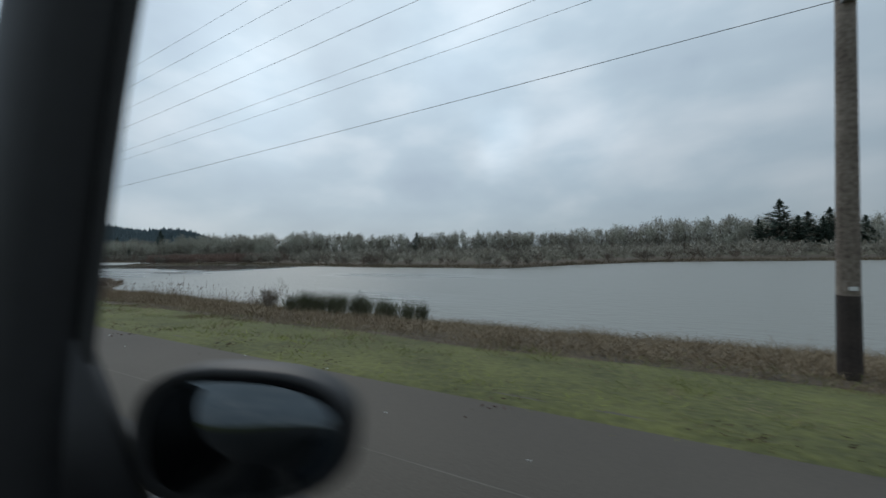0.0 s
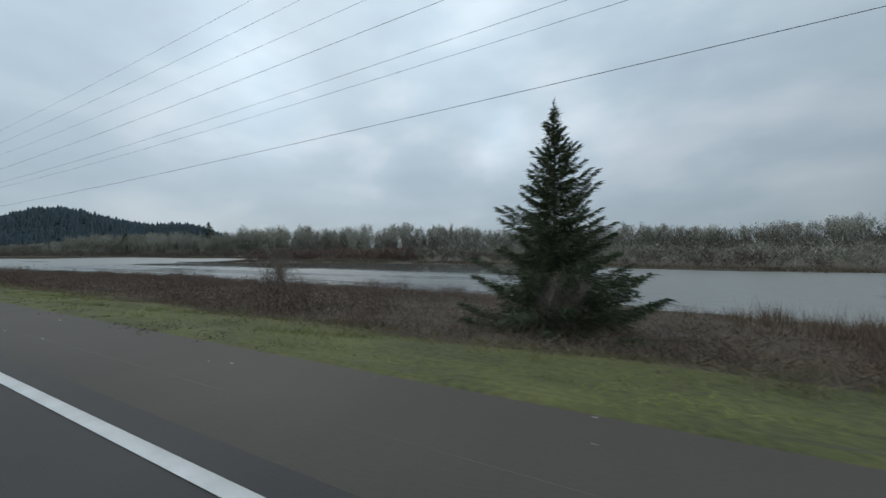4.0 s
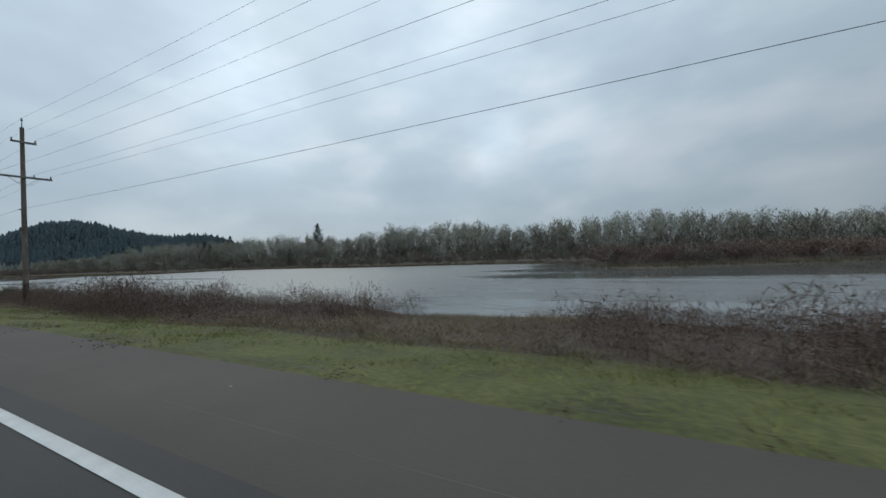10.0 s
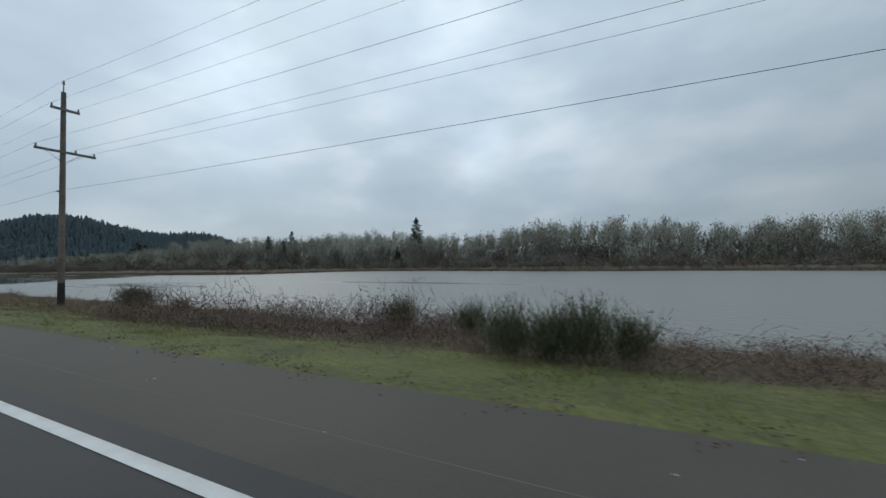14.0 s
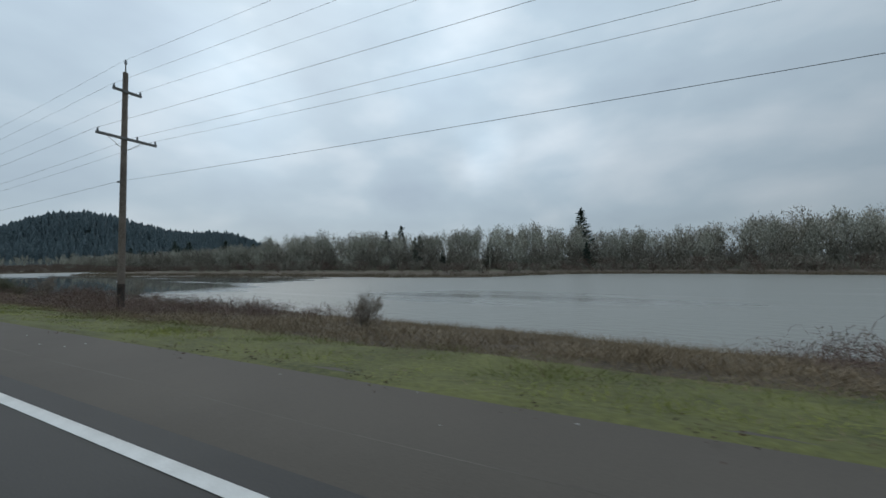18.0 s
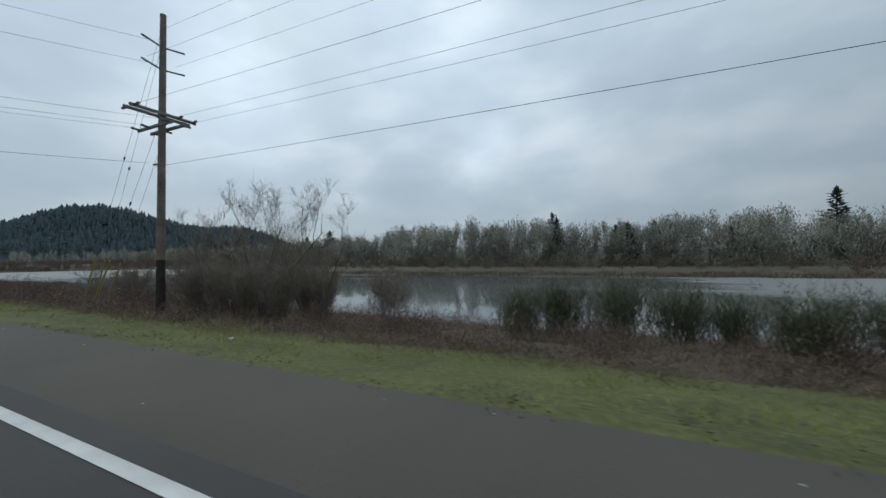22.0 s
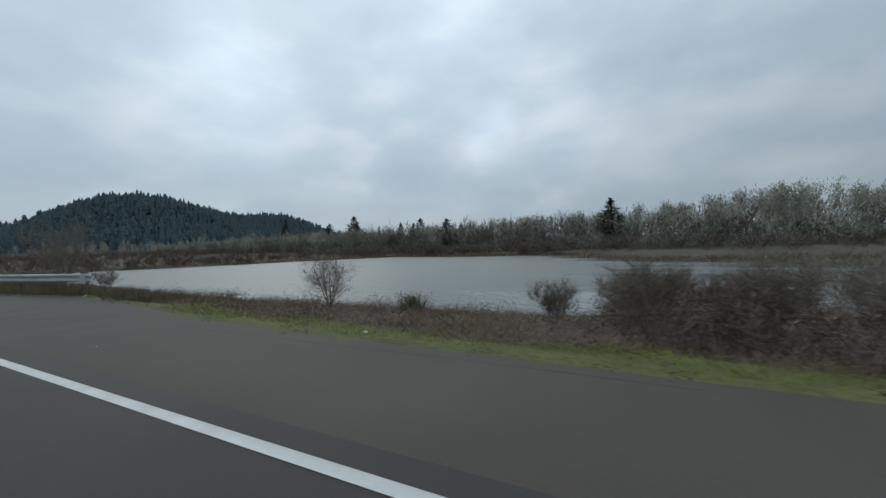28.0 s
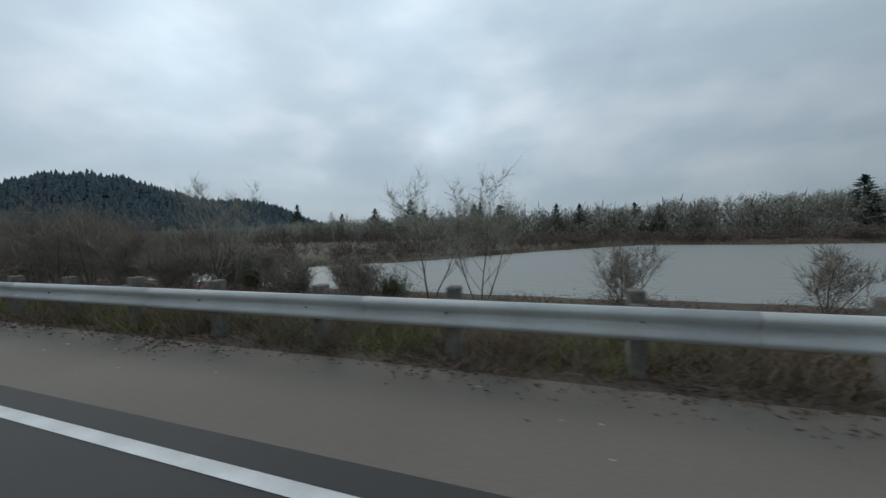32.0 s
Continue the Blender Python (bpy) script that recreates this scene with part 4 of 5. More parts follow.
for n, (x, y, h, w) in enumerate([(-16.0, 11.7, 0.9, 0.85), (-15.3, 11.8, 1.1, 0.85), (-14.8, 11.9, 1.15, 0.85), (-14.2, 12.0, 1.1, 0.85), (-13.6, 12.3, 1.15, 0.85), (-13.1, 12.4, 1.1, 0.85), (-12.4, 12.8, 1.2, 0.85), (-12.0, 13.0, 1.15, 0.85), (-11.3, 13.4, 1.1, 0.85), (-10.9, 13.7, 1.05, 0.85), (-10.3, 14.3, 1.1, 0.85), (-9.7, 14.7, 1.1, 0.85),
                                 (-183.4, 7.2, 1.0, 1), (-185, 9.2, 1.15, 1), (-184.9, 14.0, 1.4, 1.2),
                                 (-186, 16, .9, 1), (-256.9, 6.9, 1.15, 1.1), (-256.2, 7.7, 1.15, 1.1), (-255.5, 8.9, 1.05, 1.2), (-254.7, 9.8, 1, 1.1), (-257.9, 6.2, .85, 1.2), (-253.7, 10.6, .95, 1), (-250.4, 9.6, 1.0, 1.3), (-249.6, 10, .9, 1.2),
                                 (-244.5, 13, 1.1, 1.3), (-300.3, 11.1, 1.5, 1), (-297, 10.4, 1.3, 1), (-293.9, 9.5, 1, 1), (-321.6, 11.4, 1.6, 1.1), (-318.5, 10.5, 1.5, 1.2), (-311.6, 9.0, .95, 1), (-294.4, 5.4, 1.1, 1), (-293.6, 5.5, .95, 1.1),
                                 (-293.0, 5.7, 1.2, 1), (-292.2, 5.9, .95, 1.0), (-425.8, 10.6, 1.5, 1.2), (-424.6, 11.4, 1.2, 1), (-454.8, 7.6, 1.4, 1.2), (-456.4, 8.6, 1.4, 1.2), (-453, 9.8, 1.4, 1.2), (-450.7, 14, 1.9, 1), (-449.3, 16, 1.9, 1),
                                 (-442.2, 15, 1.35, 1), (-463, 10.6, 1.5, 1.1), (-461.8, 11.5, 1.8, 1.1), (-460, 12.3, 1.9, 1.1), (-458, 13.5, 1.8, 1.2), (-456.2, 14.5, 1.7, 1.2), (-454, 15.4, 1.4, 1.2), (-451.6, 15.5, 1.9, 1.2), (-595.4, 9.3, .85, 1.4),
                                 (-634.9, 9.6, 1.0, 1.6), (-633.8, 10.2, .9, 1.3), (-645.8, 12.6, 1.4, 1.3), (-644.5, 13.2, 1.45, 1.3), (-647, 12.9, 1.1, 1.3), (-678.6, 9.6, 1.25, 1.2), (-687.1, 11.6, 2.0, 1.2), (-347.5, 9.5, 1.0, 1.3), (-350.2, 8.4, 0.8, 1.2)]):
    broom_bush(n, x, y, h, w)


def bare_tree(seed, x, y, h, label, spread=0.6, levels=3, forks=4, stems=1, r0=0.02, n=9, tw=0.35, width=0.012, name="bare_tree", m=None, start=0.25, up=0.6, curl=0.22):
    r = np.random.default_rng(seed)
    trunk, boughs, tips = grow(seed, h, spread, levels, forks, start, up, r0, curl, stems)
    t = thing(name, (x, y, float(land(x, y)) - 0.05), label, "tree" if name == "bare_tree" else "shrub", "", 0)
    raw("trunk", *limbs(trunk, 6), M_BARK, t)
    thick = [q for q in boughs if q[2] > 0.009]
    thin = [q for q in boughs if q[2] <= 0.009]
    parts = [twigs(tips, n, tw, width, r)]
    if thick:
        parts.append(limbs(thick, 4))
    if thin:
        a, b, w = (np.array([q[k] for q in thin]) for k in range(3))
        parts.append(slivers(a, b, w * 2.2, r))
    tagged(raw("crown", *join(*parts), m or M_TWIG, t), kind="stuff")
    return t


bare_tree(31, -433.8, 7.8, 4.6, "leafless slender multi-stemmed tree on the bank", 0.6, 3, 4, 3, 0.010)
for n, (x, y, h) in enumerate([(-435.8, 8.4, 1.9), (-434.4, 7.3, 1.6), (-433.0, 8.6, 1.9), (-431.6, 7.8, 1.5), (-434.9, 9.4, 1.8)]):
    bare_tree(230 + n, x, y, h, "dense leafless reddish shrub on the upper bank", 0.75, 2, 6, 5, 0.009, 13, 0.26, 0.009, name="bare_shrub", m=M_REDWILLOW, start=0.06, up=0.8)
bare_tree(32, -449.4, 8.5, 3.5, "leafless small tree among broom bushes", 0.6, 3, 4, 3, 0.010)
bare_tree(33, -472.2, 8.0, 5.6, "tall leafless twiggy tree behind the utility pole", 0.6, 3, 5, 3, 0.008, 8, 0.28, 0.008, up=0.8)
bare_tree(45, -474.9, 8.0, 4.0, "leafless twiggy tree close behind the utility pole", 0.6, 3, 4, 3, 0.008, 8, 0.26, 0.008, up=0.8)
for n, (x, y, h) in enumerate([(-476.4, 8.4, 2.1), (-475.5, 7.6, 2.0), (-474.6, 8.6, 2.4), (-473.8, 7.4, 2.1), (-473.2, 8.8, 2.5), (-472.3, 7.3, 2.1), (-471.6, 8.4, 2.5), (-470.9, 7.5, 1.9), (-470.4, 9.2, 2.1), (-475.0, 10.2, 2.3), (-472.6, 10.4, 2.4)]):
    bare_tree(180 + n, x, y, h, "dense leafless reddish-brown shrub behind the pole", 0.7, 2, 6, 6, 0.009, 17, 0.30, 0.009, name="bare_shrub", start=0.06, up=0.8)
bare_tree(43, -478.2, 9.2, 3.2, "leafless leaf-specked bush beside the guy wires", 0.8, 2, 6, 4, 0.010, name="bare_shrub")
bare_tree(46, -18.5, 13.2, 2.1, "thin pale leafless sapling at the water", 0.55, 2, 4, 1, 0.007, 5, 0.25, 0.008, m=M_LICHEN)
bare_tree(47, -21.1, 13.0, 1.2, "thin leafless sapling among the weeds", 0.4, 1, 5, 2, 0.007, 5, 0.25, 0.008)
bare_tree(48, -20.1, 13.5, 1.3, "thin leafless sapling beside the weeds", 0.4, 1, 5, 2, 0.007, 5, 0.25, 0.008)
bare_tree(44, -347, 11, 2.4, "thin leafless sapling on the lake bank", 0.5, 1, 4, 1, 0.007, 4, 0.25, 0.006)
bare_tree(49, -502.4, 14.5, 3.4, "leafless round-crowned tree at the water's edge", 0.8, 3, 4, 4, 0.008, 8, 0.3, 0.008, start=0.1, up=0.5)
bare_tree(50, -506.8, 14.6, 1.6, "small leafless sapling at the water's edge", 0.5, 2, 5, 3, 0.009, 8, 0.22, 0.008, start=0.1)
bare_tree(34, -470.4, 8.6, 4.4, "leafless small tree with pale crooked twigs", 0.6, 3, 4, 2, 0.009, 8, 0.26, 0.008)
bare_tree(35, -472.4, 10.5, 2.6, "leafless twiggy shrub by the pole", 0.8, 2, 6, 4, 0.010, name="bare_shrub")
bare_tree(36, -556.7, 7.4, 8.6, "large spreading leafless tree with slender pale limbs", 0.72, 3, 5, 6, 0.0066, 11, 0.32, 0.0095, m=M_LICHEN2, start=0.16, up=0.9, curl=0.26)
for n, (x, y, h) in enumerate([(-558.6, 6.6, 1.7), (-557.4, 8.2, 2.2), (-556.0, 6.8, 1.9), (-554.8, 7.8, 2.3), (-553.6, 6.7, 1.8), (-552.6, 8.4, 2.4), (-560.2, 7.9, 1.6), (-551.2, 7.2, 1.9)]):
    bare_tree(210 + n, x, y, h, "leafless reddish shrub at the foot of the tree", 0.75, 2, 6, 5, 0.009, 13, 0.28, 0.009, name="bare_shrub", m=M_REDWILLOW, start=0.06, up=0.8)
for n, (x, y, h) in enumerate([(-573.6, 6.4, 1.2), (-576.8, 6.0, 1.3), (-578.2, 6.6, 1.5), (-581.0, 6.2, 1.3), (-582.8, 7.8, 1.6), (-584.0, 6.8, 1.4), (-586.8, 7.2, 1.5), (-579.8, 9.6, 1.7), (-575.4, 8.6, 1.6), (-571.4, 7.4, 1.5), (-570.2, 8.8, 1.5), (-588.6, 7.6, 1.3)]):
    bare_tree(250 + n, x, y, h, "spreading leafless hedge shrub along the verge", 0.95, 2, 6, 6, 0.009, 12, 0.28, 0.010, name="bare_shrub", m=M_REDWILLOW if n % 3 == 0 else M_TWIG, start=0.05, up=0.4)
bare_tree(37, -601.6, 11.7, 2.9, "small round leafless tree by the verge", 1.2, 2, 7, 6, 0.011, 10, 0.38, 0.006, start=0.18, up=0.35, curl=0.10)
bare_tree(38, -621.0, 8.1, 4.6, "leafless tree with many upswept slender stems behind the guardrail", 0.6, 3, 4, 7, 0.0065, 7, 0.42, 0.007, start=0.08, up=0.7)
bare_tree(39, -657.6, 9.2, 4.0, "leafless bushy tree with crooked limbs behind the guardrail", 1.1, 3, 5, 4, 0.013, 12, 0.35, up=0.3, curl=0.32)
bare_tree(40, -685.3, 8.6, 4.6, "leafless drooping tree behind the guardrail", 0.7, 3, 4, 3, 0.008, 7, m=M_LICHEN2)
bare_tree(41, -676.9, 9.3, 4.0, "leafless slim tree behind the guardrail", 0.6, 3, 4, 3, 0.007, 6, m=M_LICHEN2)
bare_tree(42, -675.2, 9.2, 3.9, "leafless twisted tree behind the guardrail", 0.7, 3, 4, 3, 0.007, 6, m=M_LICHEN2)
for n, (x, y, h) in enumerate([(-17.5, 11.5, 1.1), (-68.3, 12.5, 1.8), (-77.1, 11.8, 1.7), (-85.3, 8.0, 1.5), (-99.1, 10.5, 2.2), (-275, 6.8, .8), (-278.3, 6.2, .6), (-266.2, 12, 1.1), (-383.3, 8.3, 1.2), (-412, 9, 0.6), (-435.6, 12.5, 1.4),
                              (-419.2, 11.5, 1.9), (-414.2, 15.5, 2.2), (-520.9, 11.5, 1.4), (-588.4, 10.7, 1.8), (-582.1, 12.5, 1.9), (-575, 9.8, 1.5), (-588.2, 5.7, 1.35), (-586.4, 5.8, 1.45), (-584.5, 6.2, 1.4),
                              (-641.3, 7.9, 1.15), (-638.8, 8.8, 1.25), (-633, 10.3, 1.4), (-629.7, 10.8, 1.7), (-626.7, 12.5, 1.8), (-671.1, 9.7, 1.9), (-665.5, 11.6, 1.9), (-692.5, 11.2, 2.5), (-697.4, 11.3, 3.6), (-702, 10, 3.2), (-693.5, 9.4, 3.0), (-689.5, 10, 2.4), (-682, 8.8, 1.5), (-572.8, 8.4, 1.7), (-576.2, 6.9, 1.6), (-579.2, 8.8, 1.9), (-582, 7.4, 1.7), (-585.6, 8.2, 1.6), (-587.5, 9.6, 1.5), (-590.3, 8.6, 1.2), (-636.5, 9.2, 1.3), (-635.2, 8.6, 1.2), (-632.2, 9.0, 1.3), (-631.0, 9.6, 1.4), (-628.2, 9.4, 1.5), (-643, 8.6, 1.3), (-640.2, 9.4, 1.3), (-577.5, 8.0, 2.2), (-580, 7.0, 2.2), (-578.5, 10.5, 2.4), (-574.5, 7.2, 2.2), (-583.5, 9.0, 2.0), (-475.2, 9.5, 2.6), (-477.0, 10.8, 2.4), (-480.5, 10.2, 2.6), (-479, 12.5, 2.3), (-483, 11.5, 2.4), (-486.5, 10.2, 2.2), (-468.5, 10.8, 2.2), (-490, 12, 2.3), (-474, 12.8, 2.6), (-705, 8.2, 3.4), (-709, 10.5, 4.0), (-712, 7.4, 3.0), (-716, 9, 3.8), (-721, 7.5, 3.2), (-726, 10, 4.2), (-733, 8, 3.6), (-740, 9.5, 4.2), (-700, 14, 3.4), (-690, 13.5, 2.6), (-748, 8, 4), (-694.8, 9, 3.6), (-696.5, 12, 4.2), (-699, 9.6, 4.4), (-703.5, 12.5, 4.8), (-707, 14.5, 5.0), (-688.2, 9.4, 3.0), (-690.5, 8.2, 2.6), (-686.2, 9.2, 2.0), (-684.2, 10.2, 1.9), (-714, 12.5, 5.0), (-719, 11, 4.6), (-722, 14, 5.2), (-730, 12, 5.0), (-681, 10.6, 1.6), (-679, 8.6, 1.4), (-686.5, 7.4, 1.8)]):
    bare_tree(60 + n, x, y, h * 1.1, "leafless twiggy shrub on the lake bank", 0.8, 2, 6, 5, 0.009, 13 if x < -680 else 16 if -492 < x < -466 else 10 if x < -440 else 8, (0.30 if x < -680 else 0.24) * max(h, 0.8) ** 0.5, 0.013 if x < -680 else 0.010, name="bare_shrub", m=M_LICHEN2 if n in (12, 13) else M_TWIG, start=0.1)


def roadside_fir(x, y, h):
    t = thing("fir_tree", (x, y, float(land(x, y)) - 0.05), "young dark green fir with drooping lower boughs", "tree")
    boughs, spray = fir(5, h, 5.9, 30, 230, 0.24, 0.25, 0.028, 0.015, 1.18, 0.11)
    raw("trunk", *limbs([((0, 0, 0), (0, 0, h * 0.97), 0.10, 0.012)], 8), M_BARK, t)
    tagged(raw("branchwork", *limbs(boughs, 3), M_BARK, t), kind="stuff")
    tagged(raw("foliage", *spray, M_NEEDLE, t), kind="stuff")


roadside_fir(-85.6, 9.2, 6.6)


# ---------------------------------------------------------------- utility poles and wires
POLES = [(3.0, 6.5), (-76.3, 6.6), (-156.2, 6.5), (-241.3, 6.5), (-316.8, 6.5), (-395.2, 6.6), (-476.2, 6.6)]
POLE_TOP, ARM_LOW, ARM_UP, COMM = 10.6, 7.05, 9.15, 5.12


def utility_pole(x, y, lean, label):
    z0 = float(land(x, y))
    t = thing("utility_pole", (x, y, z0), label, "utility pole", "utility poles along the road")
    h = POLE_TOP - z0
    bm = rod((0, 0, 1.3), (lean * h, 0, h - 0.55), 0.135, 0.095, 12)
    part("shaft", bm, M_POLE, t)
    part("butt", rod((0, 0, -0.2), (0, 0, 1.305), 0.146, 0.138, 12), M_TAR, t, "dark creosoted foot of the pole")
    part("top_pin", rod((lean * h, 0, h - 0.6), (lean * h, 0, h - 0.12), 0.03, 0.02, 6), M_ARM, t)
    part("top_insulator", rod((lean * h, 0, h - 0.14), (lean * h, 0, h + 0.04), 0.06, 0.03, 8), M_PORC, t)
    part("tag_plate", box((0.10, 0.012, 0.06), (0, -0.147, 1.42), 0.003), M_WHITE, t, "small pale tag plate")
    for zz, y0, y1 in ((ARM_LOW - z0, -1.02, 1.18), (ARM_UP - z0, -0.5, 0.55)):
        arm = part("crossarm", box((0.09, y1 - y0, 0.115), (lean * zz + 0.14, (y0 + y1) / 2, zz), 0.012), M_ARM, t, "grey wooden crossarm")
        for yy in ((y0 + 0.06, 0.42, y1 - 0.06) if y1 > 1 else (y0 + 0.05, y1 - 0.05)):
            part("insulator", rod((lean * zz + 0.14, yy, zz + 0.05), (lean * zz + 0.14, yy, zz + 0.20), 0.045, 0.028, 8), M_PORC, arm)
        if y1 > 1:
            for s in (-1, 1):
                part("brace", rod((lean * zz + 0.10, 0, zz - 0.55), (lean * zz + 0.10, 0.62 * s, zz - 0.04), 0.012, 0.012, 5), M_POST, t)
    part("cable_clamp", box((0.2, 0.08, 0.06), (lean * 5, -0.15, COMM - z0), 0.01), M_POST, t)
    return t


for n, (x, y) in enumerate(POLES[:6]):
    utility_pole(x, y, (0.006, 0.012, 0.0, 0.012, 0.01, 0.012)[n], "brown weathered wooden utility pole with two crossarms")


def dead_end_pole(x, y):
    """The last pole, with doubled and turned crossarms; its wires leave across the road."""
    z0 = float(land(x, y))
    t = thing("utility_pole", (x, y, z0), "weathered wooden corner utility pole with doubled crossarms", "utility pole", "utility poles along the road")
    h = POLE_TOP + 0.6 - z0
    part("shaft", rod((0, 0, 2.2), (0.012 * h, 0, h), 0.148, 0.105, 12), M_POLE, t)
    part("butt", rod((0, 0, -0.2), (0, 0, 2.205), 0.162, 0.151, 12), M_TAR, t, "dark creosoted foot of the pole")
    part("tag_plate", box((0.10, 0.012, 0.05), (0, -0.16, 1.9), 0.003), M_WHITE, t)
    for dx in (-0.2, 0.22):
        arm = part("crossarm", box((0.09, 2.3, 0.115), (dx + 0.05, 0, 7.2 - z0), 0.012), M_ARM, t, "grey wooden crossarm")
        for yy in (-1.0, 0.45, 1.0):
            part("insulator", rod((dx + 0.05, yy, 7.2 - z0), (dx + (0.35 if dx > 0 else -0.35), yy, 7.22 - z0), 0.035, 0.05, 8), M_PORC, arm)
    for dy in (-0.22, 0.22):
        arm = part("crossarm", box((2.3, 0.09, 0.115), (0, dy, 6.7 - z0), 0.012), M_ARM, t, "grey wooden crossarm turned along the road")
        for xx in (-1.0, -0.3, 1.0):
            part("insulator", rod((xx, dy, 6.7 - z0), (xx, dy * 2.4, 6.72 - z0), 0.035, 0.05, 8), M_PORC, arm)
    for zz in (9.0, 9.9):
        for s in (-1, 1):
            part("standoff_insulator", rod((0.1, 0, zz - z0), (0.1 + 0.1, 0.75 * s, zz + 0.1 - z0), 0.03, 0.04, 8), M_PORC, t)
    part("cable_clamp", box((0.3, 0.08, 0.06), (0, -0.17, COMM + 0.1 - z0), 0.01), M_POST, t)
    return t


dead_end_pole(*POLES[6])


def wire_run(points, sag, radius, label):
    """One conductor from support to support, hanging in between."""
    pts = []
    for a, b in zip(points, points[1:]):
        for k in range(14):
            u = k / 14
            q = Vector(a).lerp(Vector(b), u)
            q.z -= sag * 4 * u * (1 - u)
            pts.append(q)
    pts.append(Vector(points[-1]))
    way = (pts[-1] - pts[0]).normalized()
    side = way.cross(Vector((0, 0, 1))).normalized()
    v = [q + side * radius * math.cos(k * 1.2566) + Vector((0, 0, radius * math.sin(k * 1.2566))) for q in pts for k in range(5)]
    f = [(5 * i + k, 5 * i + (k + 1) % 5, 5 * i + 5 + (k + 1) % 5, 5 * i + 5 + k) for i in range(len(pts) - 1) for k in range(5)]
    ob = raw("overhead_wire", v, f, M_WIRE)
    return tagged(ob, label, "wire", "overhead wires between the poles")


BACK = (83, 6.5)
SUPPORTS = [BACK] + POLES
for dy, z, sag, rad, label in ((-0.96, ARM_LOW + 0.22, 0.75, 0.0048, "thin power wire on a crossarm"), (0.42, ARM_LOW + 0.22, 0.75, 0.0048, "thin power wire on a crossarm"), (1.12, ARM_LOW + 0.22, 0.75, 0.0048, "thin power wire on a crossarm"),
                               (-0.45, ARM_UP + 0.22, 0.8, 0.0042, "thin upper power wire"), (0.5, ARM_UP + 0.22, 0.8, 0.0042, "thin upper power wire"), (0.0, POLE_TOP + 0.04, 0.8, 0.0042, "thin wire on the pole tops"),
                               (-0.2, COMM, 0.55, 0.0062, "black communication cable low on the poles")):
    wire_run([(x, y + dy, z) for x, y in SUPPORTS], sag, rad, label)
px, py = POLES[6]
for dx, z, rad in ((-1.0, 6.75, 0.0052), (-0.3, 6.75, 0.0052), (1.0, 6.75, 0.0052), (0.1, 9.1, 0.005), (0.1, 10.0, 0.005), (0, COMM + 0.1, 0.0065)):
    wire_run([(px + dx, py - 0.4, z), (px - 14 + dx, py - 26, z + 0.4)], 0.5, rad, "wire leaving the corner pole across the road")
for n, (ax, ay, top) in enumerate([(-483.45, 6.9, 10.6), (-483.2, 7.2, 9.9), (-481.95, 6.75, 7.1), (-481.6, 7.05, 6.0)]):
    g = thing("guy_wire", (ax, ay, float(land(ax, ay))), "steel guy wire with a yellow guard sleeve", "guy wire", "guy wires of the corner pole")
    z0 = float(land(ax, ay))
    end = Vector((px - ax, py - ay, top - z0))
    part("cable", rod((0, 0, 0), end, 0.0055, 0.0055, 6), M_WIRE, g)
    d = end.normalized()
    part("guard", rod(d * 0.3, d * 2.7, 0.032, 0.028, 8), M_YELLOW, g, "yellow plastic guard sleeve")
    part("strain_insulator", rod(end * 0.58, end * 0.58 + d * 0.14, 0.035, 0.035, 8), M_PORC, g)


# ---------------------------------------------------------------- signs
def words(text, size, at, material, parent, tall=1.0):
    cu = bpy.data.curves.new("lettering", "FONT")
    cu.body, cu.size, cu.align_x, cu.align_y, cu.extrude = text, size, "CENTER", "CENTER", 0.0008
    tmp = bpy.data.objects.new("lettering", cu)
    scene.collection.objects.link(tmp)
    bpy.context.view_layer.update()
    me = bpy.data.meshes.new_from_object(tmp.evaluated_get(bpy.context.evaluated_depsgraph_get()))
    bpy.data.objects.remove(tmp)
    me.materials.clear()
    me.materials.append(material)
    ob = new("lettering", me)
    ob.parent = parent
    ob.matrix_basis = pose(*at, 90, 0, 0) @ Matrix.Diagonal((1, tall, 1, 1))
    return ob


